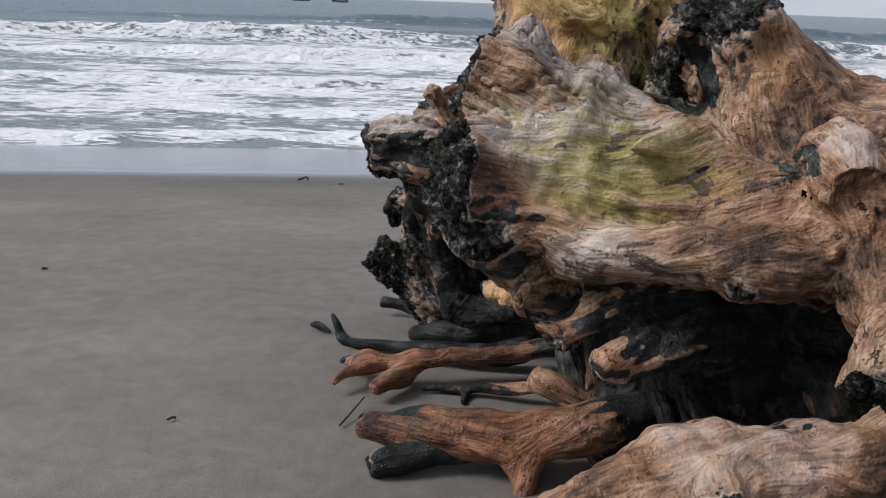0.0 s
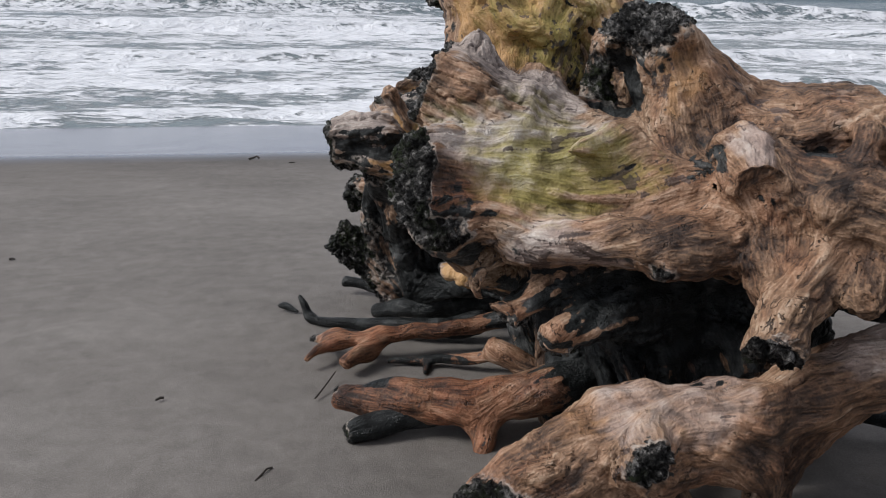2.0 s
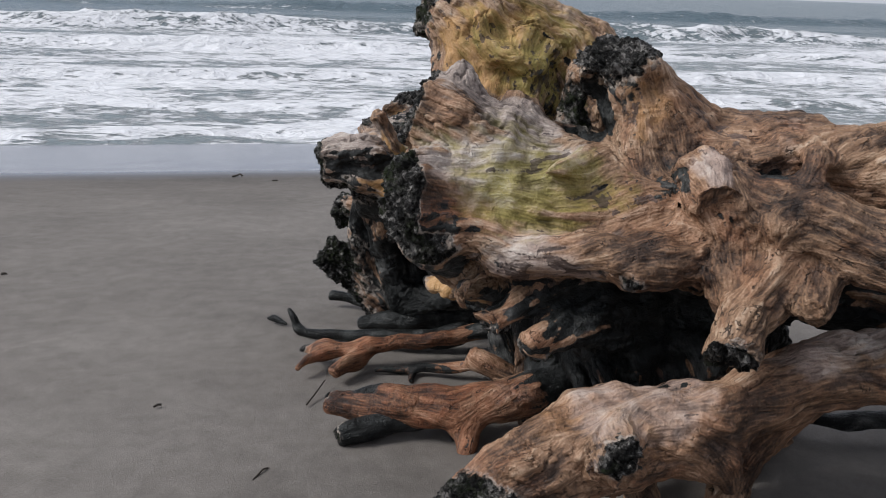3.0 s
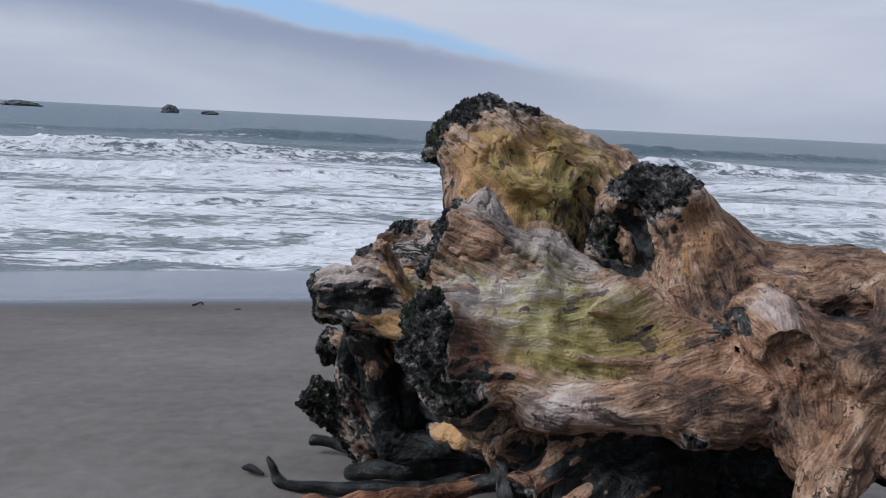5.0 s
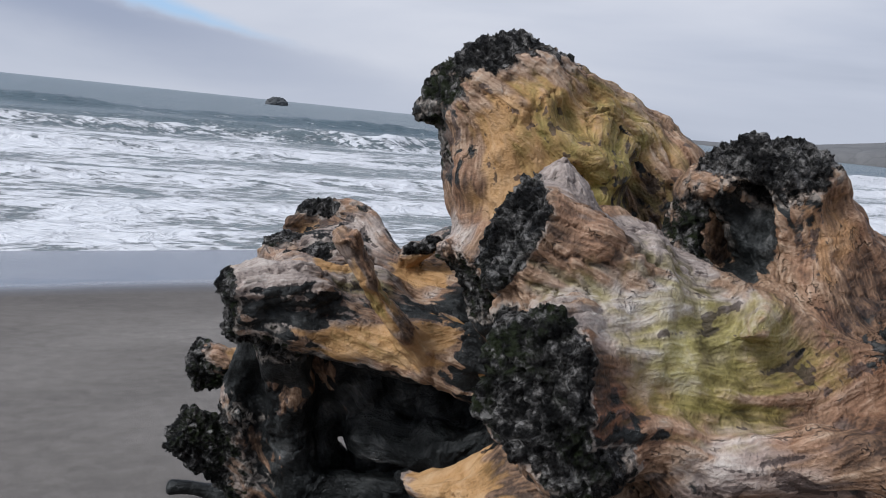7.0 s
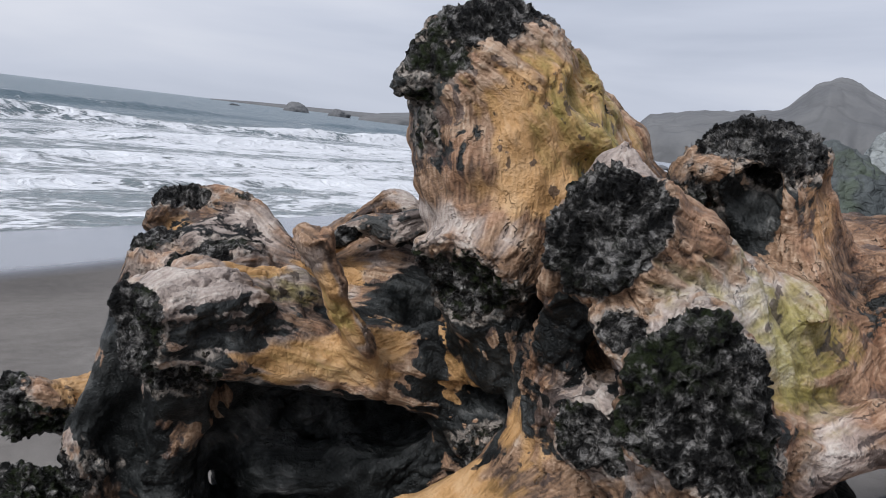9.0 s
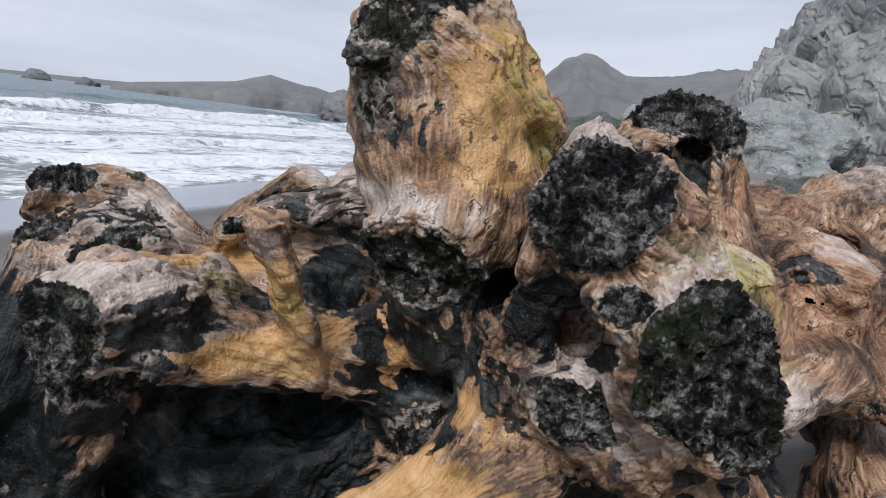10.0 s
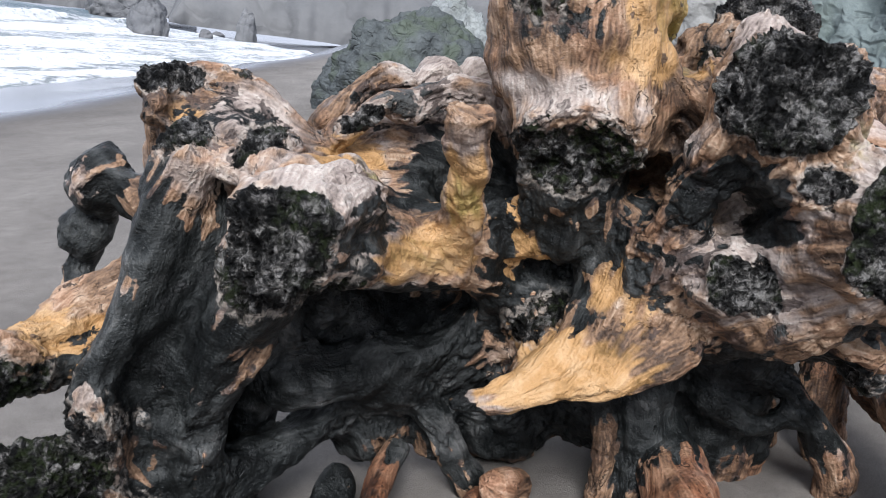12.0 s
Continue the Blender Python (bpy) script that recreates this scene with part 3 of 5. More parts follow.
def grow(name, limbs, paints, h, label, category, relief=1.0, coal_size=38.0):
    """Blend the limbs into one body and split it into its parts, limb by limb."""
    solid = [l for l in limbs if not l.carve]
    low = np.min([l.low for l in solid], 0) - 0.06
    high = np.max([l.high for l in solid], 0) + 0.06
    shape = tuple(int(v) for v in np.ceil((high - low) / h).astype(int) + 1)
    verts, faces = nets(fill_field(limbs, low, shape, h), low, h)
    # which limb each vertex belongs to, and the run of the grain along it
    owner, nearest = np.zeros(len(verts), int), np.full(len(verts), 9e9)
    found = []
    for k, limb in enumerate(solid):
        pick = np.flatnonzero(((verts > limb.low - 0.12) & (verts < limb.high + 0.12)).all(1))
        d, run = limb.distance(verts[pick], True)
        better = d < nearest[pick]
        nearest[pick[better]], owner[pick[better]] = d[better], k
        found.append((pick, d, run))
    tensor = np.zeros((len(verts), 6))
    girth, weight = np.zeros(len(verts)), np.full(len(verts), 1e-9)
    for limb, (pick, d, run) in zip(solid, found):
        w = np.exp(-np.maximum(d - nearest[pick], 0) / 0.035)
        girth[pick] += w * min(max(limb.line[:, 3].mean() / 0.1, 0.35), 1.0)
        weight[pick] += w
        for j, (u, v) in enumerate(((0, 0), (1, 1), (2, 2), (0, 1), (0, 2), (1, 2))):
            tensor[pick, j] += w * run[:, u] * run[:, v]
    del found
    girth /= weight
    # the grain wanders, and keeps to the surface
    n = points_normals(verts, faces)
    run = np.linalg.eigh(tensor[:, [0, 3, 4, 3, 1, 5, 4, 5, 2]].reshape(-1, 3, 3))[1][:, :, 2]
    run = run + 0.55 * np.stack([smooth_noise(verts, 5.0, 50 + j, 2) for j in range(3)], 1)
    run = run - n * (run * n).sum(1, keepdims=True)
    run /= np.maximum(np.linalg.norm(run, axis=1, keepdims=True), 1e-6)
    grain = grain_along(verts, run, 42, 0.016, 9, 3)
    flutes = grain_along(verts, run, 15, 0.035, 7, 11)
    cracks = np.clip(1 - np.abs(grain_along(verts, run, 24, 0.03, 7, 8)) * 5, 0, 1) * np.clip(0.3 + 1.6 * smooth_noise(verts, 3.1, 21, 2), 0, 1)
    values = {k: np.zeros(len(verts)) for k in ("char", "moss", "ochre", "pale", "rust", "soot")}
    ragged = 0.34 * smooth_noise(verts, 6, 12, 3)
    for s in paints:
        near = np.flatnonzero((np.abs(verts - s.spot) < 1.9 * s.reach).all(1))
        r = np.sqrt((((verts[near] - s.spot) / s.reach) ** 2).sum(1)) + ragged[near] + (0.1 if s.kind == "char" else 0.25) * grain[near]
        amount = np.clip((1.15 - r) / {"char": 0.65, "soot": 0.5}.get(s.kind, 0.75), 0, 1)
        old = values[s.kind][near]
        values[s.kind][near] = old * (1 - amount) + max(s.amount, 0) * amount if s.amount <= 0 else np.maximum(old, s.amount * amount)
    for limb in solid:
        if limb.burnt:
            pick = np.flatnonzero(((verts > limb.low - 0.06) & (verts < limb.high + 0.06)).all(1))
            q = verts[pick] + bend_of(verts[pick])
            axis = limb.line[0, :3] - limb.line[1, :3]
            past = (q - limb.line[0, :3]) @ (axis / np.linalg.norm(axis)) - limb.broken
            amount = limb.burnt * np.clip((past + 0.03 + 0.05 * ragged[pick]) / 0.03, 0, 1) * (limb.distance(q) < 0.04)
            values["char"][pick] = np.maximum(values["char"][pick], amount)
    char = np.clip(values["char"], 0, 1)
    lump = 0.018 * smooth_noise(verts, 6, 14, 2) + 0.012 * smooth_noise(verts, 15, 15, 2)
    shaken = verts + 0.02 * np.stack([smooth_noise(verts, 14, 60 + j, 2) for j in range(3)], 1)
    chunk = np.zeros(len(verts))
    burnt = np.flatnonzero(char > 0.02)
    if len(burnt):
        q = shaken[burnt]
        cell, tone = cell_noise(q, (coal_size, coal_size, 0.6 * coal_size), 16)
        _, tone2 = cell_noise(q, 2.1 * coal_size, 26)
        layers = np.abs(smooth_noise(q, (7, 7, 19), 81, 3))
        chunk[burnt] = char[burnt] * ((tone - 0.5) * 0.024 + (tone2 - 0.5) * 0.018 - 0.012 * np.clip(cell - 0.45, 0, 1) - 0.035 * np.clip(0.25 - layers, 0, 1))
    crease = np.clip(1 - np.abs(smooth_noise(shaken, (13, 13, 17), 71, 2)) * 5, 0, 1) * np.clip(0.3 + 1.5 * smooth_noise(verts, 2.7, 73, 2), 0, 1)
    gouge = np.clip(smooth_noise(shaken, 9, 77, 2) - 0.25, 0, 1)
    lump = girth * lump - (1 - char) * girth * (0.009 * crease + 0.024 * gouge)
    bark = (1 - 0.7 * char) * (0.0036 * grain - 0.014 * cracks) + (1 - 0.5 * char) * 0.012 * girth * flutes
    verts = verts + n * (relief * (lump + chunk + bark))[:, None]
    n = points_normals(verts, faces)
    # creases and gouges are darkened too, painting in the shade of their hollows
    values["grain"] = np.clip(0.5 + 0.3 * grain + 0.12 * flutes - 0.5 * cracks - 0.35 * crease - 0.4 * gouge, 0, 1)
    body = thing(name, label, category, (0, 0, 0))
    # each limb, and each piece of it that shows by itself, is a part
    kinds = sorted({l.name for l in solid})
    group = np.array([kinds.index(l.name) for l in solid])[owner[faces[:, 0]]]
    for _ in range(4):
        piece, (fa, fb) = pieces_of(faces, group)
        size = np.bincount(piece, minlength=len(faces))[piece]
        for a, b in ((fa, fb), (fb, fa)):
            small = (size[a] < 260) & (size[b] > size[a])
            group[a[small]] = group[b[small]]
    piece, _ = pieces_of(faces, group)
    turn = run[faces]
    turn *= np.where((turn * turn[:, :1]).sum(2, keepdims=True) < 0, -1.0, 1.0)
    for first in np.unique(piece):
        chosen = piece == first
        if chosen.sum() < 40:
            continue
        used, inverse = np.unique(faces[chosen], return_inverse=True)
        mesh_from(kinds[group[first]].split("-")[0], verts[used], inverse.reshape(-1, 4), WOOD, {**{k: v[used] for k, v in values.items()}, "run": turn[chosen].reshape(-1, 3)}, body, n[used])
    return body


# ---- the great root plate and its trunk ----
STUMP = [
    # trunk, hub and the mass behind the roots
    Limb("trunk", (0.95, 2.95, 1.0, 0.31), (1.25, 2.68, 1.16, 0.26), (1.6, 2.5, 1.305, 0.165), (2.1, 2.24, 1.43, 0.16), (3.3, 1.75, 1.38, 0.16), blend=0.12),
    Limb("root_hub", (0.8, 3.2, 1.0, 0.24), (0.92, 3.1, 0.75, 0.3), (1.0, 3.05, 0.4, 0.24), blend=0.1),
    Limb("root_hub", (0.55, 2.74, 1.0, 0.19), (0.9, 2.66, 1.02, 0.22), (1.25, 2.68, 1.08, 0.22), blend=0.14),
    Limb("root_hub", (0.55, 3.98, 0.9, 0.14), (0.62, 3.9, 0.6, 0.17), (0.68, 3.8, 0.25, 0.15), blend=0.08),
    Limb("root_hub", (0.35, 4.2, 0.85, 0.13), (0.45, 4.22, 0.5, 0.16), (0.52, 4.2, 0.1, 0.13), blend=0.08),
    Limb("root_hub", (0.78, 3.5, 0.75, 0.24), (0.95, 3.4, 0.3, 0.2), blend=0.1),
    Limb("root_hub", (1.35, 2.85, 0.75, 0.24), (1.6, 2.9, 0.15, 0.2), blend=0.1),
    Limb("root_hub", (0.05, 4.1, 1.0, 0.11), (0.08, 4.16, 0.72, 0.13), (0.12, 4.22, 0.35, 0.14), blend=0.06),
    Limb("root_hub", (0.2, 4.04, 0.78, 0.12), (0.34, 4.06, 0.55, 0.13), (0.4, 4.1, 0.35, 0.1), blend=0.08),
    Limb("root_hub", (0.7, 3.56, 0.55, 0.12), (0.69, 3.59, 0.38, 0.09), (0.72, 3.6, 0.2, 0.07), blend=0.06),
    Limb("root_hub", (1.25, 2.62, 0.6, 0.14), (1.28, 2.5, 0.4, 0.1), (1.32, 2.5, 0.2, 0.09), blend=0.06),
    Limb("root_hub", (0.58, 3.62, 0.8, 0.17), (0.55, 3.75, 0.5, 0.16), blend=0.08),
    Limb("root_hub", (1.0, 2.72, 0.65, 0.19), (1.1, 2.68, 0.2, 0.17), blend=0.08),
    Limb("root_hub", (1.5, 2.72, 0.9, 0.19), (2.3, 2.55, 0.8, 0.19), (3.0, 2.3, 0.4, 0.16), blend=0.08),
    # tower
    Limb("tower_root", (0.62, 3.25, 1.1, 0.23), (0.47, 3.3, 1.4, 0.22), (0.425, 3.31, 1.6, 0.215), (0.38, 3.3, 1.725, 0.17), blend=0.08),
    Limb("tower_root", (0.34, 3.33, 1.74, 0.15), (0.24, 3.36, 1.755, 0.1), (0.14, 3.4, 1.7, 0.028), blend=0.05),
    Limb("tower_root", (0.42, 3.3, 1.7, 0.19), (0.6, 3.31, 1.69, 0.17), (0.76, 3.33, 1.62, 0.16), (0.92, 3.22, 1.43, 0.17), (1.05, 2.98, 1.15, 0.2), blend=0.1),
    Limb("tower_root", (0.58, 3.19, 1.64, 0.1), (0.55, 3.05, 1.49, 0.095), (0.52, 2.9, 1.36, 0.12), blend=0.08),
    Limb("tower_root", (0.40, 3.11, 1.74, 0.03), (0.41, 3.1, 1.67, 0.035), (0.46, 3.085, 1.61, 0.04), (0.55, 3.07, 1.6, 0.03), blend=0.04),
    Limb("hollow", (0.5, 3.03, 1.51, 0.06), (0.62, 3.0, 1.53, 0.06), blend=0.06, carve=True),
    Limb("hollow", (0.1, 3.36, 1.6, 0.07), (0.14, 3.3, 1.5, 0.05), blend=0.04, carve=True),
    Limb("hollow", (0.18, 3.3, 1.405, 0.025), (0.22, 3.18, 1.405, 0.03), (0.32, 3.1, 1.41, 0.02), blend=0.03, carve=True),
    # hooded knob beside it
    Limb("knob_root", (1.15, 2.7, 1.19, 0.19), (0.99, 2.75, 1.42, 0.14), (0.87, 2.79, 1.57, 0.13), blend=0.08),
    Limb("knob_root", (0.84, 2.82, 1.6, 0.1), (0.765, 2.9, 1.57, 0.055), (0.745, 2.93, 1.44, 0.04), (0.82, 2.95, 1.22, 0.07), blend=0.05),
    Limb("knob_root", (0.93, 2.725, 1.6, 0.08), (0.92, 2.685, 1.46, 0.06), (0.98, 2.66, 1.25, 0.11), blend=0.05),
    Limb("knob_root", (0.94, 2.74, 1.58, 0.08), (1.15, 2.8, 1.38, 0.11), (1.5, 2.7, 1.32, 0.14), blend=0.1),
    Limb("knob_root", (0.97, 2.86, 1.45, 0.07), (1.02, 2.9, 1.3, 0.1), (1.05, 2.92, 1.15, 0.12), blend=0.06),
    Limb("knob_root", (0.93, 2.95, 1.52, 0.06), (1.0, 2.98, 1.36, 0.09), (1.05, 3.0, 1.2, 0.1), blend=0.05),
    # upper burnt root with its peak
    Limb("burnt_root-upper", (0.16, 2.8, 1.43, 0.14), (0.36, 2.75, 1.35, 0.14), (0.7, 2.85, 1.13, 0.24), blend=0.1, broken=0.0, burnt=1.2),
    Limb("burnt_root-upper", (0.29, 2.86, 1.42, 0.12), (0.32, 2.865, 1.53, 0.07), (0.335, 2.868, 1.6, 0.022), blend=0.07),
    Limb("burnt_root-upper", (0.52, 2.86, 1.28, 0.09), (0.56, 2.845, 1.4, 0.05), (0.57, 2.84, 1.455, 0.022), blend=0.05),
    Limb("burnt_root-upper", (0.3, 2.76, 1.4, 0.06), (0.235, 2.69, 1.425, 0.024), (0.215, 2.665, 1.43, 0.016), blend=0.03),
    # big burnt root below it
    Limb("burnt_root-lower", (0.17, 2.575, 1.265, 0.045), (0.28, 2.62, 1.255, 0.06), (0.45, 2.68, 1.22, 0.1), blend=0.05, broken=0.02),
    Limb("burnt_root-lower", (0.11, 2.52, 1.16, 0.148), (0.35, 2.64, 1.12, 0.17), (0.75, 2.76, 1.06, 0.26), blend=0.12, broken=0.0, burnt=1.2),
    Limb("stub_root-a", (0.14, 2.715, 1.255, 0.058), (0.4, 2.78, 1.2, 0.085), blend=0.05, broken=0.0),
    Limb("stub_root-b", (0.24, 2.83, 0.955, 0.065), (0.45, 2.9, 0.97, 0.1), blend=0.06, broken=0.0, burnt=1.0),
    Limb("root_hub", (0.3, 2.9, 1.28, 0.095), (0.4, 2.97, 1.1, 0.095), (0.5, 3.0, 0.88, 0.13), blend=0.08),
    Limb("root_hub", (0.28, 2.62, 0.96, 0.08), (0.45, 2.75, 0.87, 0.12), (0.75, 2.88, 0.85, 0.2), blend=0.08),
    Limb("root_hub", (0.36, 2.47, 0.86, 0.05), (0.5, 2.6, 0.87, 0.1), blend=0.06),
    # mossy nub and the ledge under the mossy slope
    Limb("nub", (0.8, 2.74, 1.22, 0.08), (0.74, 2.6, 1.265, 0.055), (0.66, 2.53, 1.285, 0.032), (0.61, 2.5, 1.29, 0.012), blend=0.06),
    Limb("ledge_root", (0.22, 2.5, 1.02, 0.08), (0.37, 2.46, 1.055, 0.055), (0.5, 2.44, 1.0, 0.07), (0.66, 2.4, 1.015, 0.075), (0.86, 2.33, 1.045, 0.085), (1.1, 2.38, 1.05, 0.105), (1.4, 2.42, 1.08, 0.13), blend=0.1),
    Limb("ledge_root", (0.82, 2.23, 0.99, 0.05), (0.92, 2.36, 1.03, 0.1), blend=0.05, broken=0.0),
    # elbow, arms and the sawn root
    Limb("elbow_root", (1.095, 2.255, 1.25, 0.078), (1.12, 2.38, 1.3, 0.078), (1.15, 2.5, 1.29, 0.1), (1.32, 2.62, 1.2, 0.13), blend=0.035, broken=0.0),
    Limb("elbow_root", (1.16, 2.33, 1.2, 0.06), (1.17, 2.3, 1.1, 0.075), (1.2, 2.27, 0.99, 0.12), blend=0.05),
    Limb("arm_root", (1.2, 2.4, 1.2, 0.14), (1.53, 2.17, 1.16, 0.115), (2.1, 1.85, 1.02, 0.12), (3.1, 1.35, 0.4, 0.11), blend=0.07),
    Limb("cut_root", (1.1, 2.0, 0.845, 0.085), (1.19, 2.14, 0.95, 0.095), (1.36, 2.3, 1.08, 0.12), blend=0.028, broken=0.01, burnt=1.0),
    Limb("cut_root", (1.35, 2.05, 0.965, 0.05), (1.42, 2.2, 1.05, 0.085), blend=0.05, broken=0.01),
    Limb("arm_root", (1.28, 2.2, 1.19, 0.06), (1.36, 2.27, 1.27, 0.04), (1.44, 2.36, 1.36, 0.05), blend=0.05),
    # low root that runs along the sand
    Limb("low_root", (0.79, 1.96, 0.565, 0.085), (0.8, 2.04, 0.55, 0.1), blend=0.06),
    Limb("low_root", (0.27, 1.93, 0.3, 0.09), (0.48, 2.02, 0.4, 0.125), (0.78, 2.1, 0.53, 0.155), (1.12, 2.14, 0.57, 0.12), (1.45, 2.22, 0.68, 0.12), (1.9, 2.3, 0.72, 0.13), (2.7, 2.2, 0.5, 0.12), blend=0.06, broken=0.02, burnt=1.0),
    Limb("low_root", (1.06, 2.1, 0.55, 0.1), (1.15, 2.06, 0.44, 0.055), (1.19, 2.05, 0.36, 0.018), blend=0.13),
    Limb("foot_root", (1.38, 2.26, 0.58, 0.1), (1.32, 2.29, 0.38, 0.085), (1.24, 2.26, 0.14, 0.07), blend=0.06),
    # shelf under the tower and its hanging wall
    Limb("shelf_root", (0.32, 3.25, 1.2, 0.185), (0.55, 3.24, 1.42, 0.2), blend=0.035, broken=0.0),
    Limb("shelf_root", (0.42, 3.3, 1.14, 0.07), (0.52, 3.32, 1.0, 0.08), (0.62, 3.34, 0.85, 0.11), blend=0.05),
    Limb("shelf_root", (0.58, 3.32, 0.72, 0.08), (0.75, 3.3, 0.7, 0.15), blend=0.06),
    # shoulder, saddle and crown
    Limb("shoulder_root", (-0.26, 3.79, 1.03, 0.12), (-0.1, 3.77, 1.03, 0.13), (0.2, 3.73, 0.97, 0.125), (0.6, 3.5, 0.88, 0.19), blend=0.08, broken=0.02, burnt=0.7),
    Limb("shoulder_root", (-0.255, 3.69, 1.105, 0.05), (-0.05, 3.71, 1.09, 0.085), blend=0.03),
    Limb("shoulder_root", (-0.26, 3.85, 1.08, 0.04), (-0.08, 3.86, 1.1, 0.06), blend=0.03),
    Limb("shoulder_root", (-0.05, 3.69, 0.96, 0.07), (0.22, 3.61, 0.94, 0.085), (0.48, 3.44, 0.97, 0.085), (0.62, 3.28, 0.98, 0.1), blend=0.06),
    Limb("saddle_root", (-0.02, 3.86, 1.12, 0.06), (0.08, 3.79, 1.11, 0.065), (0.25, 3.8, 1.08, 0.08), blend=0.06),
    Limb("saddle_root", (-0.05, 3.96, 1.13, 0.05), (0.18, 3.93, 1.14, 0.06), blend=0.03),
    Limb("crown_root", (0.13, 4.12, 1.235, 0.135), (0.24, 4.2, 1.03, 0.14), blend=0.04, broken=0.0),
    Limb("crown_root", (0.0, 4.2, 1.23, 0.035), (0.09, 4.25, 1.27, 0.035), (0.19, 4.2, 1.3, 0.038), (0.25, 4.08, 1.285, 0.035), (0.3, 4.0, 1.2, 0.05), (0.36, 3.94, 1.1, 0.07), blend=0.04),
    Limb("crown_root", (0.1, 4.08, 1.12, 0.1), (0.35, 3.98, 1.06, 0.12), (0.7, 3.6, 0.92, 0.2), blend=0.06),
    # dark hollows
    Limb("hollow", (0.2, 3.6, 1.2, 0.085), (0.38, 3.54, 1.18, 0.14), (0.55, 3.5, 1.12, 0.15), (0.68, 3.44, 1.0, 0.1), blend=0.03, carve=True),
    Limb("hollow", (0.7, 2.78, 1.36, 0.06), (0.76, 2.76, 1.46, 0.075), (0.79, 2.75, 1.56, 0.05), blend=0.03, carve=True),
    Limb("hollow", (0.34, 3.07, 1.12, 0.06), (0.55, 3.06, 1.16, 0.075), (0.75, 3.08, 1.2, 0.065), blend=0.03, carve=True),
    Limb("hollow", (0.15, 2.79, 1.13, 0.05), (0.4, 2.86, 1.14, 0.06), blend=0.03, carve=True),
    Limb("hollow", (0.2, 3.8, 0.74, 0.12), (0.5, 3.64, 0.77, 0.17), blend=0.05, carve=True),
    Limb("hollow", (0.42, 2.28, 0.86, 0.08), (0.44, 2.6, 0.84, 0.07), blend=0.03, carve=True),
    Limb("hollow", (0.9, 2.2, 0.86, 0.1), (0.95, 2.55, 0.84, 0.12), blend=0.04, carve=True),
    Limb("hollow", (1.245, 2.4, 1.35, 0.022), (1.35, 2.38, 1.31, 0.045), (1.5, 2.32, 1.28, 0.05), blend=0.03, carve=True),
    Limb("hollow", (0.62, 2.28, 0.845, 0.075), (0.85, 2.32, 0.865, 0.1), (1.06, 2.34, 0.885, 0.09), blend=0.025, carve=True),
    Limb("hollow", (0.7, 2.5, 0.83, 0.1), (0.9, 2.55, 0.83, 0.13), (1.1, 2.5, 0.86, 0.11), blend=0.03, carve=True),
    Limb("hollow", (1.48, 2.28, 1.275, 0.035), (1.75, 2.22, 1.25, 0.055), (2.2, 2.02, 1.2, 0.09), blend=0.03, carve=True),
    Limb("hollow", (0.42, 3.32, 0.82, 0.06), (0.6, 3.22, 0.9, 0.05), blend=0.04, carve=True),
    Limb("root_hub", (0.6, 3.88, 1.15, 0.09), (0.78, 3.7, 1.17, 0.1), (0.95, 3.42, 1.18, 0.12), blend=0.05),
    Limb("root_hub", (0.6, 3.85, 0.98, 0.1), (0.8, 3.66, 1.0, 0.12), (0.95, 3.4, 1.0, 0.12), blend=0.05),
    # stick, post, wall and lobes
    Limb("stick_root", (-0.03, 3.465, 1.335, 0.056), (0.03, 3.462, 1.24, 0.056), (0.1, 3.467, 1.14, 0.056), (0.19, 3.5, 1.03, 0.064), (0.27, 3.55, 0.94, 0.08), blend=0.035, broken=0.0, flat=(0.85, 0.1, 0.5, 1.7)),
    Limb("post_root", (-0.1, 3.86, 0.98, 0.1), (-0.02, 3.96, 0.76, 0.09), (0.02, 4.05, 0.54, 0.085), (0.08, 4.1, 0.22, 0.07), blend=0.06),
    Limb("post_root", (0.0, 4.06, 0.52, 0.06), (-0.08, 4.08, 0.51, 0.035), (-0.15, 4.09, 0.54, 0.018), blend=0.05),
    Limb("wall_root", (-0.07, 4.08, 1.13, 0.075), (-0.04, 4.15, 0.95, 0.08), (-0.02, 4.21, 0.75, 0.085), (0.05, 4.27, 0.5, 0.11), (0.2, 4.3, 0.15, 0.12), blend=0.05),
    Limb("wall_root", (-0.11, 4.14, 1.04, 0.035), (-0.13, 4.18, 0.82, 0.045), (-0.15, 4.22, 0.62, 0.055), (-0.09, 4.25, 0.42, 0.08), blend=0.06),
    Limb("hollow", (-0.17, 4.04, 1.06, 0.035), (-0.15, 4.03, 0.85, 0.05), (-0.12, 4.06, 0.65, 0.055), (-0.06, 4.1, 0.48, 0.05), blend=0.025, carve=True),
    Limb("hollow", (-0.2, 4.11, 1.06, 0.02), (-0.2, 4.12, 0.85, 0.024), (-0.19, 4.15, 0.66, 0.024), blend=0.02, carve=True),
    Limb("hollow", (-0.21, 4.17, 0.98, 0.016), (-0.22, 4.19, 0.78, 0.02), (-0.22, 4.22, 0.6, 0.02), blend=0.02, carve=True),
    Limb("lobe_root-a", (-0.26, 4.49, 0.6, 0.095), (-0.05, 4.45, 0.59, 0.085), (0.15, 4.4, 0.64, 0.12), (0.5, 4.0, 0.8, 0.2), blend=0.06, broken=0.03, burnt=1.2),
    Limb("lobe_root-b", (-0.33, 4.32, 0.42, 0.1), (-0.12, 4.33, 0.3, 0.11), (0.2, 4.22, 0.2, 0.14), blend=0.06, broken=0.03, burnt=1.2),
    Limb("lobe_root-b", (-0.1, 4.3, 0.28, 0.09), (0.02, 4.28, 0.08, 0.09), blend=0.06),
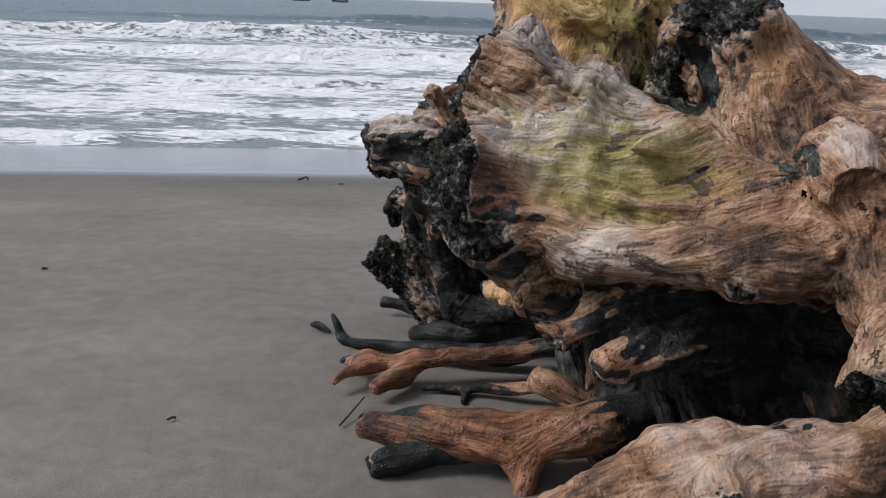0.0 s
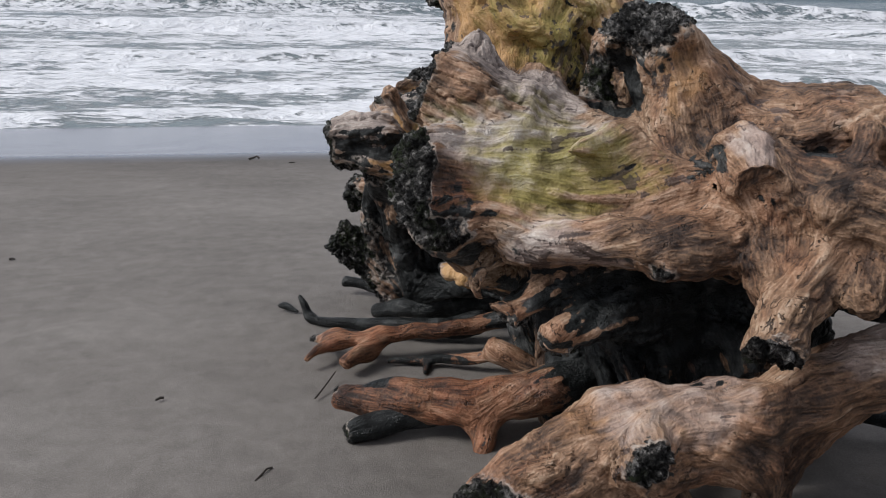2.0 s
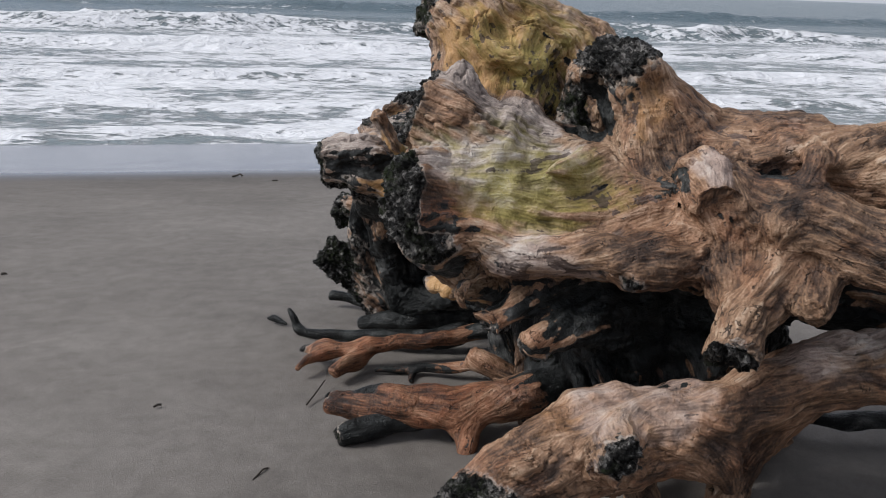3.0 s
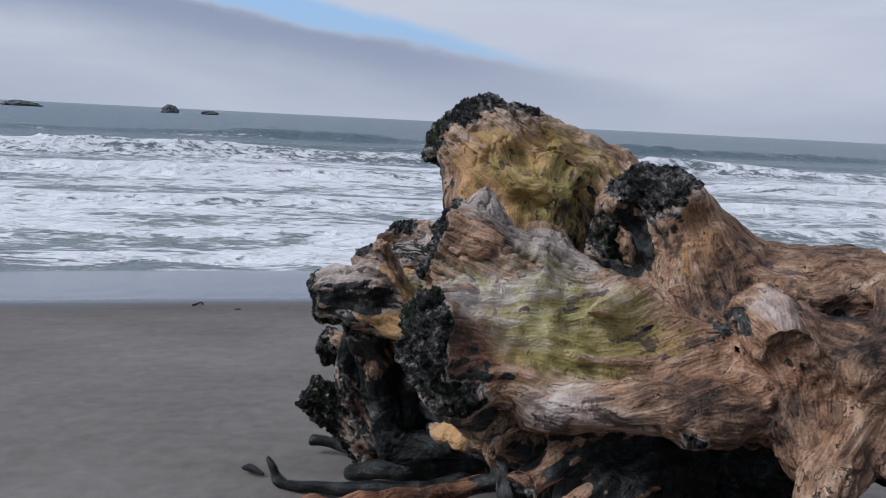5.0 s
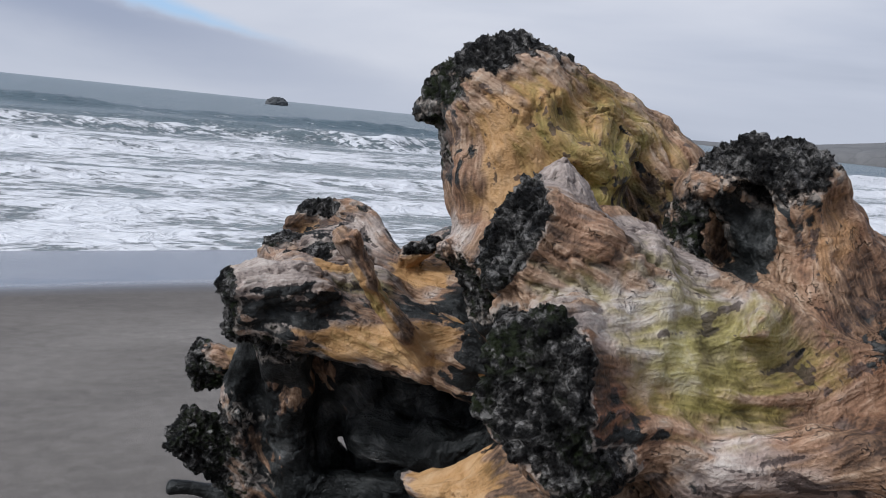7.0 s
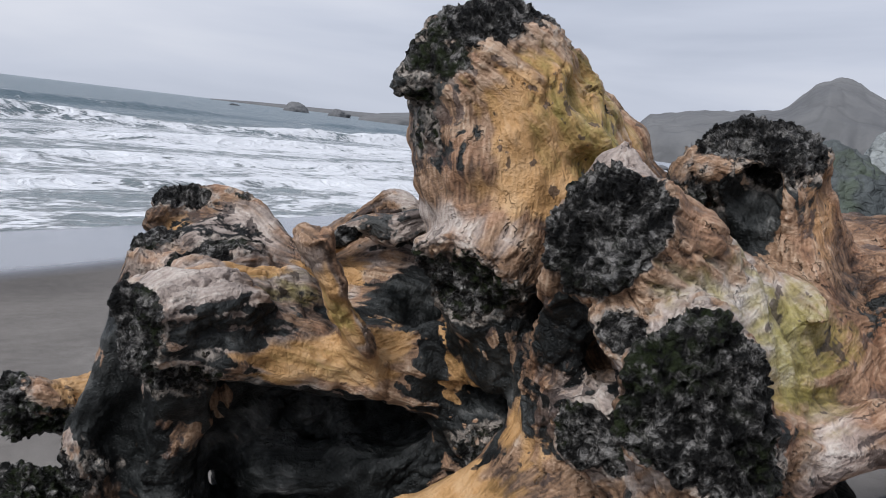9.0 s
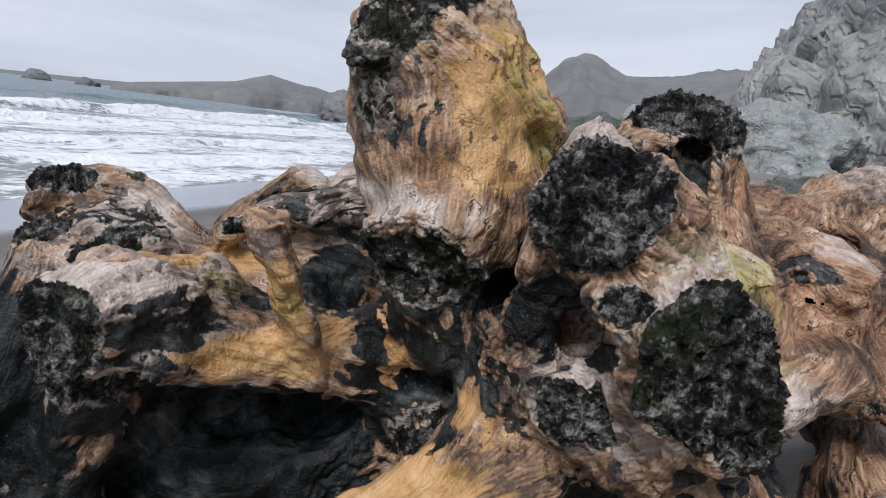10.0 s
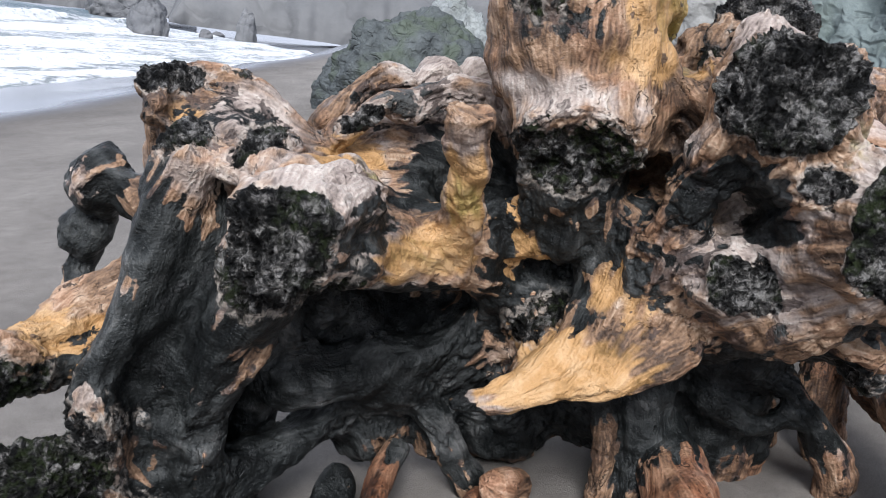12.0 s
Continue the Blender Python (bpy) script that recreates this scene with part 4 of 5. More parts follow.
    Limb("knuckle_root", (0.4, 4.55, 1.0, 0.06), (0.36, 4.6, 0.93, 0.075), (0.45, 4.62, 0.85, 0.05), (0.44, 4.68, 0.76, 0.075), (0.48, 4.7, 0.68, 0.04), (0.46, 4.73, 0.62, 0.055), (0.4, 4.5, 0.4, 0.1), blend=0.03),
    Limb("knuckle_root", (0.4, 4.58, 0.95, 0.05), (0.3, 4.2, 0.9, 0.12), blend=0.04),
    # rear rim
    Limb("rear_root", (0.5, 3.97, 1.22, 0.06), (0.58, 3.9, 1.3, 0.04), (0.63, 3.83, 1.33, 0.055), (0.69, 3.77, 1.31, 0.035), (0.75, 3.71, 1.35, 0.06), (0.81, 3.66, 1.32, 0.04), (0.88, 3.6, 1.37, 0.055), (0.98, 3.5, 1.32, 0.07), (1.05, 3.25, 1.12, 0.2), blend=0.04),
    Limb("rear_root", (0.36, 3.86, 1.2, 0.05), (0.47, 3.8, 1.27, 0.035), (0.53, 3.74, 1.26, 0.05), (0.59, 3.67, 1.31, 0.04), (0.67, 3.58, 1.32, 0.06), (0.85, 3.4, 1.2, 0.12), blend=0.03),
    # golden slab and the struts beneath
    Limb("slab_root", (0.245, 3.44, 0.57, 0.026), (0.27, 3.26, 0.595, 0.032), (0.315, 3.08, 0.635, 0.035), (0.42, 2.93, 0.75, 0.07), blend=0.05),
    Limb("slab_root", (0.29, 3.33, 0.6, 0.04), (0.4, 3.22, 0.66, 0.06), (0.5, 3.12, 0.8, 0.08), (0.53, 3.07, 1.02, 0.075), blend=0.06),
    Limb("slab_root", (0.33, 3.13, 0.64, 0.045), (0.45, 3.06, 0.76, 0.08), blend=0.06),
    Limb("slab_root", (0.42, 3.28, 0.6, 0.06), (0.75, 3.2, 0.62, 0.18), blend=0.06),
    Limb("strut_root-a", (0.28, 3.92, 0.5, 0.09), (0.5, 3.72, 0.51, 0.07), (0.7, 3.5, 0.6, 0.13), blend=0.07),
    Limb("strut_root-b", (0.5, 3.68, 0.48, 0.055), (0.58, 3.52, 0.27, 0.045), (0.66, 3.42, 0.08, 0.05), blend=0.05),
    Limb("strut_root-c", (0.12, 4.1, 0.22, 0.08), (0.35, 3.92, 0.3, 0.06), (0.55, 3.86, 0.32, 0.1), blend=0.06),
    Limb("strut_root-d", (0.43, 2.42, 0.78, 0.062), (0.6, 2.52, 0.84, 0.08), (0.85, 2.7, 0.85, 0.19), blend=0.05, broken=0.02),
    Limb("strut_root-e", (0.56, 2.36, 0.7, 0.05), (0.72, 2.46, 0.75, 0.07), (0.92, 2.66, 0.75, 0.19), blend=0.05, broken=0.02),
    Limb("strut_root-f", (0.78, 3.0, 0.62, 0.13), (0.74, 2.95, 0.35, 0.1), (0.7, 2.9, 0.06, 0.09), blend=0.06),
    Limb("strut_root-g", (0.85, 2.75, 0.62, 0.09), (0.85, 2.56, 0.55, 0.05), (0.9, 2.42, 0.42, 0.06), (0.95, 2.32, 0.28, 0.065), (1.0, 2.28, 0.12, 0.07), blend=0.05),
    Limb("strut_root-h", (0.8, 2.78, 0.5, 0.05), (0.82, 2.62, 0.4, 0.035), (0.86, 2.5, 0.45, 0.035), blend=0.04),
    Limb("peg_root", (0.62, 3.1, 0.5, 0.05), (0.64, 3.06, 0.3, 0.035), (0.66, 3.05, 0.1, 0.035), blend=0.05),
]
MARKS = [
    # fire-blackened places; black in hollows and under ledges also paints in their shade
    Paint("char", (0.18, 2.43, 1.02), (0.14, 0.1, 0.07)), Paint("rust", (0.22, 2.42, 1.16), (0.2, 0.14, 0.14), 0.9), Paint("soot", (0.2, 2.42, 1.12), (0.18, 0.1, 0.1), 0.46),
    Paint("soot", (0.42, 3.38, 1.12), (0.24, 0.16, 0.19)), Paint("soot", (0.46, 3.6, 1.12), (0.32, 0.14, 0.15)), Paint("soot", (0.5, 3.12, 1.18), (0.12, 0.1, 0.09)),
    Paint("soot", (0.35, 3.75, 0.62), (0.5, 0.42, 0.26)), Paint("soot", (0.3, 4.2, 0.45), (0.35, 0.3, 0.4)), Paint("soot", (0.02, 4.16, 0.85), (0.12, 0.14, 0.34)),
    Paint("char", (-0.2, 3.8, 0.92), (0.26, 0.2, 0.1)), Paint("char", (-0.36, 3.78, 1.03), (0.16, 0.16, 0.14), 1.2), Paint("char", (0.05, 3.95, 1.16), (0.17, 0.06, 0.07)),
    Paint("char", (0.22, 4.08, 1.36), (0.1, 0.08, 0.05)), Paint("char", (-0.08, 4.1, 1.2), (0.08, 0.09, 0.1)), Paint("char", (0.2, 3.34, 1.76), (0.09, 0.12, 0.07), 0.7),
    Paint("char", (0.28, 3.3, 1.9), (0.36, 0.2, 0.12), 1.1), Paint("soot", (0.25, 3.27, 1.6), (0.12, 0.12, 0.16), 0.46), Paint("char", (0.84, 2.8, 1.67), (0.2, 0.22, 0.13), 1.3),
    Paint("soot", (0.8, 2.8, 1.42), (0.14, 0.12, 0.15)), Paint("char", (-0.33, 4.5, 0.6), (0.14, 0.15, 0.15), 1.2), Paint("char", (-0.34, 4.3, 0.34), (0.3, 0.25, 0.3)),
    Paint("soot", (0.85, 2.62, 0.68), (0.55, 0.42, 0.22)), Paint("soot", (0.6, 2.7, 0.3), (0.16, 0.16, 0.3)), Paint("soot", (1.3, 2.75, 0.6), (0.35, 0.4, 0.4)),
    Paint("char", (0.45, 2.46, 0.72), (0.12, 0.1, 0.05)), Paint("char", (0.62, 2.38, 0.65), (0.12, 0.1, 0.05)), Paint("char", (0.82, 2.2, 0.97), (0.08, 0.06, 0.06)),
    Paint("char", (1.08, 1.95, 0.82), (0.1, 0.07, 0.1)), Paint("char", (0.76, 1.955, 0.56), (0.075, 0.06, 0.065)), Paint("char", (0.26, 1.9, 0.3), (0.26, 0.17, 0.16), 1.2),
    Paint("char", (0.22, 2.82, 0.955), (0.04, 0.05, 0.05)), Paint("char", (0.12, 2.71, 1.255), (0.04, 0.06, 0.055)), Paint("soot", (1.08, 2.22, 1.22), (0.09, 0.05, 0.07), 0.7),
    Paint("char", (0.6, 3.3, 0.72), (0.14, 0.1, 0.1)), Paint("soot", (0.4, 3.1, 0.5), (0.28, 0.35, 0.06)), Paint("soot", (0.3, 2.78, 1.12), (0.14, 0.08, 0.07)),
    Paint("char", (0.32, 3.8, 1.24), (0.12, 0.08, 0.05)), Paint("soot", (0.43, 2.3, 0.9), (0.1, 0.2, 0.06)),
    Paint("soot", (0.35, 3.95, 0.4), (0.62, 0.7, 0.42)), Paint("soot", (-0.02, 4.2, 0.85), (0.13, 0.2, 0.4)), Paint("char", (-0.3, 4.4, 0.52), (0.2, 0.2, 0.14)),
    Paint("soot", (0.7, 3.2, 0.35), (0.45, 0.6, 0.28)), Paint("soot", (0.42, 4.62, 0.8), (0.17, 0.2, 0.3), 0.62), Paint("soot", (0.75, 2.75, 0.45), (0.5, 0.5, 0.35)),
    Paint("soot", (0.3, 3.4, 0.45), (0.3, 0.3, 0.09)),
    # the last two marks paint shade into the recesses beside the elbow
    Paint("soot", (0.53, 3.27, 1.0), (0.28, 0.36, 0.28)), Paint("soot", (1.5, 2.75, 0.75), (0.9, 0.35, 0.3)), Paint("soot", (1.3, 2.36, 1.28), (0.07, 0.1, 0.07)), Paint("soot", (0.99, 2.44, 1.28), (0.06, 0.1, 0.06)),
    # where the fire has spared the wood
    Paint("soot", (0.5, 3.3, 1.06), (0.06, 0.1, 0.1), 0), Paint("soot", (0.34, 2.9, 1.0), (0.12, 0.1, 0.14), 0), Paint("soot", (0.3, 3.0, 1.12), (0.05, 0.05, 0.1), 0), Paint("soot", (0.5, 3.32, 1.4), (0.4, 0.3, 0.1), 0),
    Paint("soot", (-0.06, 4.06, 0.53), (0.12, 0.07, 0.07), 0), Paint("soot", (0.34, 3.22, 0.62), (0.22, 0.24, 0.08), 0), Paint("soot", (0.48, 3.06, 0.85), (0.09, 0.12, 0.22), 0),
    Paint("soot", (0.47, 2.44, 0.84), (0.12, 0.09, 0.05), 0), Paint("soot", (0.62, 2.4, 0.75), (0.1, 0.08, 0.04), 0), Paint("soot", (0.64, 3.06, 0.25), (0.07, 0.06, 0.2), 0), Paint("soot", (-0.02, 4.42, 0.66), (0.16, 0.14, 0.07), 0),
    Paint("soot", (0.22, 3.56, 0.98), (0.34, 0.13, 0.08), 0.0), Paint("soot", (0.48, 3.34, 0.98), (0.15, 0.1, 0.1), 0.36), Paint("soot", (0.36, 3.45, 0.98), (0.12, 0.1, 0.06), 0.3), Paint("soot", (0.0, 3.47, 1.2), (0.1, 0.05, 0.2), 0.0),
    Paint("soot", (0.42, 2.95, 0.95), (0.16, 0.12, 0.22), 0.3),
    Paint("soot", (-0.18, 4.26, 0.75), (0.08, 0.12, 0.34), 0.1), Paint("soot", (0.0, 3.94, 0.8), (0.13, 0.12, 0.24), 0.36), Paint("soot", (0.75, 2.42, 0.5), (0.4, 0.2, 0.32), 0.2),
    Paint("soot", (0.2, 4.0, 0.9), (0.1, 0.1, 0.1), 1.0), Paint("soot", (0.1, 3.7, 1.04), (0.24, 0.12, 0.08), 0.42), Paint("soot", (-0.02, 3.66, 1.02), (0.2, 0.08, 0.06), 0.4),
    Paint("soot", (0.6, 3.18, 1.45), (0.2, 0.14, 0.2), 0.3), Paint("soot", (0.98, 2.7, 1.5), (0.16, 0.16, 0.2), 0.32), Paint("soot", (0.95, 2.62, 1.22), (0.16, 0.12, 0.12), 0.33),
    Paint("soot", (0.34, 2.98, 1.2), (0.08, 0.08, 0.2), 0.34), Paint("soot", (0.4, 3.24, 0.95), (0.1, 0.06, 0.16), 1.0), Paint("soot", (0.32, 2.78, 0.86), (0.2, 0.16, 0.08), 0.4),
    Paint("soot", (-0.02, 3.72, 1.06), (0.32, 0.12, 0.1), 0.42), Paint("soot", (-0.05, 3.64, 0.98), (0.3, 0.1, 0.12), 0.5), Paint("char", (-0.3, 4.3, 0.15), (0.3, 0.25, 0.3), 1.2),
    Paint("soot", (0.25, 2.5, 0.94), (0.15, 0.1, 0.1), 0.85), Paint("soot", (0.3, 2.93, 1.16), (0.14, 0.1, 0.12), 0.6), Paint("char", (0.78, 1.88, 0.575), (0.085, 0.07, 0.075), 1.2), Paint("soot", (0.78, 1.9, 0.575), (0.14, 0.1, 0.12), 0.42), Paint("char", (0.36, 1.9, 0.36), (0.2, 0.16, 0.14), 1.2),
    # the first mark blackens the gap between the burnt roots as painted shade
    Paint("soot", (0.3, 2.84, 1.19), (0.16, 0.13, 0.1), 0.9), Paint("soot", (0.5, 3.16, 1.36), (0.2, 0.1, 0.14), 0.4), Paint("soot", (0.62, 3.1, 1.62), (0.1, 0.1, 0.12), 0.34),
    Paint("soot", (0.77, 2.87, 1.47), (0.08, 0.09, 0.18), 0.9), Paint("soot", (0.9, 2.66, 1.5), (0.1, 0.1, 0.12), 0.4),
    Paint("soot", (-0.08, 3.64, 1.02), (0.34, 0.09, 0.13), 0.62), Paint("soot", (-0.1, 3.72, 0.96), (0.3, 0.14, 0.08), 0.7), Paint("soot", (0.66, 3.12, 1.48), (0.26, 0.12, 0.24), 0.42), Paint("soot", (0.22, 3.56, 0.97), (0.24, 0.1, 0.06), 0.2),
    # moss and algae
    Paint("moss", (0.45, 2.64, 1.3), (0.36, 0.22, 0.16), 0.75), Paint("moss", (0.72, 2.58, 1.27), (0.12, 0.1, 0.1), 1.0),
    Paint("moss", (0.52, 2.52, 1.2), (0.34, 0.2, 0.17), 0.9), Paint("moss", (0.4, 2.68, 1.36), (0.28, 0.14, 0.12), 0.85), Paint("moss", (0.7, 2.6, 1.26), (0.14, 0.12, 0.1), 0.9),
    Paint("moss", (0.62, 3.12, 1.5), (0.28, 0.16, 0.26), 0.8), Paint("moss", (0.15, 3.58, 0.95), (0.25, 0.12, 0.09), 0.5), Paint("moss", (0.12, 3.5, 1.1), (0.08, 0.06, 0.14), 0.6),
    # warm golden wood
    Paint("ochre", (0.45, 3.12, 1.6), (0.34, 0.2, 0.26)), Paint("ochre", (0.36, 3.2, 0.66), (0.26, 0.3, 0.12), 1.2), Paint("ochre", (0.48, 3.06, 0.88), (0.12, 0.12, 0.2), 1.1),
    Paint("ochre", (0.2, 3.58, 0.97), (0.35, 0.16, 0.08), 0.9), Paint("ochre", (0.08, 3.78, 1.18), (0.12, 0.09, 0.06)), Paint("ochre", (0.4, 3.83, 1.13), (0.14, 0.1, 0.1)), Paint("ochre", (0.08, 3.47, 1.1), (0.14, 0.08, 0.2), 0.9), Paint("ochre", (-0.02, 4.4, 0.64), (0.2, 0.16, 0.1)),
    Paint("ochre", (0.8, 2.05, 0.62), (0.55, 0.25, 0.2), 0.4), Paint("ochre", (0.2, 2.72, 1.36), (0.08, 0.07, 0.07), 0.6), Paint("ochre", (0.4, 3.35, 1.0), (0.12, 0.1, 0.1), 0.6),
    Paint("ochre", (0.05, 4.16, 1.25), (0.08, 0.06, 0.1), 0.7), Paint("ochre", (0.95, 2.6, 1.5), (0.15, 0.15, 0.2), 0.5),
    # reddish inner wood
    Paint("rust", (0.35, 2.0, 0.38), (0.35, 0.25, 0.3), 0.7), Paint("rust", (1.15, 2.5, 1.5), (0.4, 0.3, 0.2), 0.4), Paint("rust", (0.6, 2.3, 0.85), (0.4, 0.2, 0.2), 0.5), Paint("rust", (1.3, 2.2, 0.5), (0.4, 0.2, 0.3), 0.5),
    Paint("rust", (0.85, 2.6, 0.35), (0.5, 0.4, 0.3), 0.6), Paint("rust", (1.35, 2.4, 1.1), (0.5, 0.3, 0.2), 0.3),
    # bleached wood
    Paint("pale", (-0.05, 3.6, 1.0), (0.6, 0.85, 0.5), 0.5),
    Paint("pale", (0.0, 3.76, 1.13), (0.35, 0.2, 0.1), 0.8), Paint("pale", (0.4, 3.3, 1.36), (0.35, 0.25, 0.1), 0.65), Paint("pale", (0.15, 4.08, 1.2), (0.3, 0.2, 0.14), 0.4), Paint("pale", (0.75, 3.6, 1.25), (0.5, 0.5, 0.2), 0.7),
    Paint("pale", (0.3, 2.78, 1.0), (0.25, 0.25, 0.22), 0.85), Paint("pale", (0.9, 2.08, 0.64), (0.4, 0.2, 0.16), 0.6), Paint("ochre", (0.95, 2.06, 0.62), (0.5, 0.2, 0.14), 0.35), Paint("pale", (1.7, 2.25, 0.85), (0.4, 0.2, 0.16), 0.8),
    Paint("pale", (0.42, 2.62, 1.27), (0.36, 0.26, 0.16), 1.0), Paint("pale", (0.3, 2.8, 0.98), (0.3, 0.2, 0.2), 0.8), Paint("pale", (0.3, 2.95, 1.3), (0.12, 0.1, 0.1), 0.8), Paint("pale", (0.0, 3.66, 1.02), (0.24, 0.14, 0.14), 0.7),
    Paint("pale", (0.4, 2.8, 1.46), (0.26, 0.16, 0.13)), Paint("pale", (0.3, 2.55, 1.28), (0.24, 0.1, 0.06), 0.9), Paint("pale", (0.75, 2.42, 1.02), (0.55, 0.25, 0.1), 0.7),
    Paint("pale", (1.08, 2.32, 1.36), (0.12, 0.14, 0.06), 0.8), Paint("pale", (-0.1, 3.76, 1.17), (0.24, 0.12, 0.08), 0.8), Paint("pale", (0.2, 4.06, 1.24), (0.2, 0.1, 0.09), 0.7),
    Paint("pale", (-0.02, 4.04, 0.58), (0.14, 0.1, 0.14), 0.8), Paint("pale", (0.75, 3.75, 1.38), (0.35, 0.25, 0.1)), Paint("pale", (0.2, 2.78, 1.05), (0.12, 0.12, 0.12), 0.7),
    Paint("pale", (1.8, 2.3, 1.6), (0.6, 0.25, 0.15), 0.5), Paint("pale", (0.3, 3.4, 1.38), (0.25, 0.2, 0.05), 0.6), Paint("soot", (0.25, 2.87, 1.22), (0.14, 0.1, 0.07)), Paint("soot", (0.08, 3.72, 0.9), (0.32, 0.12, 0.08)), Paint("soot", (-0.05, 4.15, 1.0), (0.16, 0.14, 0.2)), Paint("soot", (-0.12, 4.25, 0.7), (0.14, 0.16, 0.3)),
    Paint("pale", (-0.18, 4.26, 0.75), (0.08, 0.14, 0.34), 0.8), Paint("pale", (0.0, 3.47, 1.25), (0.12, 0.06, 0.14), 0.6), Paint("pale", (0.45, 2.75, 1.1), (0.3, 0.3, 0.3), 0.45), Paint("pale", (1.5, 2.1, 0.8), (0.3, 0.2, 0.1), 0.5), Paint("pale", (0.9, 2.4, 0.4), (0.1, 0.1, 0.12), 0.5),
    Paint("soot", (1.0, 2.62, 1.4), (0.3, 0.2, 0.25), 0.3), Paint("soot", (1.0, 2.55, 1.2), (0.25, 0.2, 0.15), 0.4), Paint("soot", (0.6, 2.4, 0.95), (0.5, 0.2, 0.12), 0.4), Paint("soot", (0.85, 3.5, 1.1), (0.3, 0.35, 0.2), 0.8),
    # the burnt underside of the shelf and the hanging wall, and shade painted into the cavities
    Paint("soot", (0.34, 3.25, 1.17), (0.2, 0.24, 0.16), 0.7), Paint("char", (0.3, 3.26, 1.22), (0.16, 0.2, 0.13), 0.75), Paint("soot", (0.0, 3.98, 0.85), (0.1, 0.1, 0.3), 0.7), Paint("soot", (-0.1, 4.08, 0.8), (0.1, 0.09, 0.35), 1.0),
    Paint("soot", (0.05, 3.75, 0.8), (0.35, 0.25, 0.14), 0.9), Paint("soot", (0.3, 3.75, 0.75), (0.3, 0.3, 0.2), 1.0), Paint("soot", (0.4, 3.55, 1.15), (0.25, 0.14, 0.2), 0.9),
    Paint("pale", (0.22, 3.36, 1.39), (0.12, 0.12, 0.04), 0.6), Paint("soot", (0.42, 4.62, 0.85), (0.22, 0.22, 0.3), 0.8), Paint("pale", (0.4, 4.62, 0.85), (0.25, 0.25, 0.3), 0.9),
    Paint("moss", (0.55, 3.1, 1.62), (0.3, 0.16, 0.2), 0.8), Paint("ochre", (0.38, 3.12, 1.5), (0.18, 0.2, 0.14), 0.9), Paint("soot", (0.15, 3.38, 1.66), (0.1, 0.14, 0.12), 0.7),
    # flame-shaped bare wood round the foot of the stick and under the shelf
    Paint("soot", (0.18, 3.54, 0.97), (0.36, 0.13, 0.085), 0), Paint("ochre", (0.18, 3.54, 0.97), (0.38, 0.14, 0.1), 1.1), Paint("moss", (0.1, 3.56, 0.97), (0.2, 0.14, 0.08), 0.5),
    Paint("soot", (0.47, 3.36, 0.98), (0.06, 0.08, 0.14), 0), Paint("ochre", (0.47, 3.36, 0.98), (0.08, 0.1, 0.16), 1.1), Paint("soot", (0.05, 3.47, 1.2), (0.12, 0.06, 0.2), 0), Paint("moss", (0.1, 3.47, 1.12), (0.08, 0.06, 0.12), 0.8),
    Paint("soot", (0.5, 3.08, 0.85), (0.08, 0.1, 0.2), 0), Paint("ochre", (0.5, 3.08, 0.82), (0.1, 0.12, 0.22), 1.2), Paint("soot", (0.33, 3.2, 0.62), (0.2, 0.26, 0.07), 0), Paint("ochre", (0.35, 3.2, 0.64), (0.22, 0.28, 0.12), 1.3),
    # shade painted black into the knob's hollow and the void under the ledge
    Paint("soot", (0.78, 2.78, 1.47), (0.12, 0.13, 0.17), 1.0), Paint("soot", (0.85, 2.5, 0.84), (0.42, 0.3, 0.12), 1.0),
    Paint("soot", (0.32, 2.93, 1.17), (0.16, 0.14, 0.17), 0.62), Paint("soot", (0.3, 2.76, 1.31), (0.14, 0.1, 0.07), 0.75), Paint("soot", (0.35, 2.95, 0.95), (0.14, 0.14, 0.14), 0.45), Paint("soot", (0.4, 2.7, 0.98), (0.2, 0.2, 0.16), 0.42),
    Paint("char", (0.77, 2.92, 1.5), (0.1, 0.1, 0.2), 0.9), Paint("soot", (-0.1, 3.72, 1.08), (0.26, 0.12, 0.08), 0.46), Paint("soot", (0.12, 4.1, 1.22), (0.16, 0.16, 0.12), 0.46), Paint("soot", (0.55, 3.75, 1.25), (0.35, 0.3, 0.12), 0.42),
    Paint("moss", (0.12, 3.72, 1.12), (0.16, 0.08, 0.07), 0.8), Paint("char", (0.1, 4.23, 1.3), (0.2, 0.08, 0.05), 0.9),
    Paint("soot", (0.21, 3.36, 1.58), (0.1, 0.12, 0.13), 0.55), Paint("char", (0.2, 3.37, 1.62), (0.1, 0.1, 0.12), 0.45), Paint("rust", (1.2, 2.4, 1.0), (0.7, 0.35, 0.5), 0.5), Paint("rust", (1.0, 2.1, 0.5), (0.9, 0.3, 0.4), 0.45),
    Paint("pale", (0.33, 2.84, 1.52), (0.16, 0.14, 0.18), 1.2), Paint("pale", (0.45, 2.74, 1.38), (0.28, 0.16, 0.14), 1.2), Paint("pale", (0.3, 2.58, 1.27), (0.3, 0.14, 0.1), 1.2), Paint("moss", (0.55, 2.56, 1.22), (0.4, 0.22, 0.18), 1.0),
    Paint("soot", (-0.05, 4.12, 0.72), (0.2, 0.24, 0.45), 0.7), Paint("soot", (0.4, 4.57, 1.0), (0.16, 0.16, 0.12), 0.9), Paint("soot", (0.4, 4.66, 0.75), (0.2, 0.2, 0.2), 0.8), Paint("soot", (0.35, 3.9, 0.2), (0.5, 0.4, 0.2), 0.6), Paint("moss", (0.62, 3.15, 1.5), (0.2, 0.2, 0.25), 1.0),
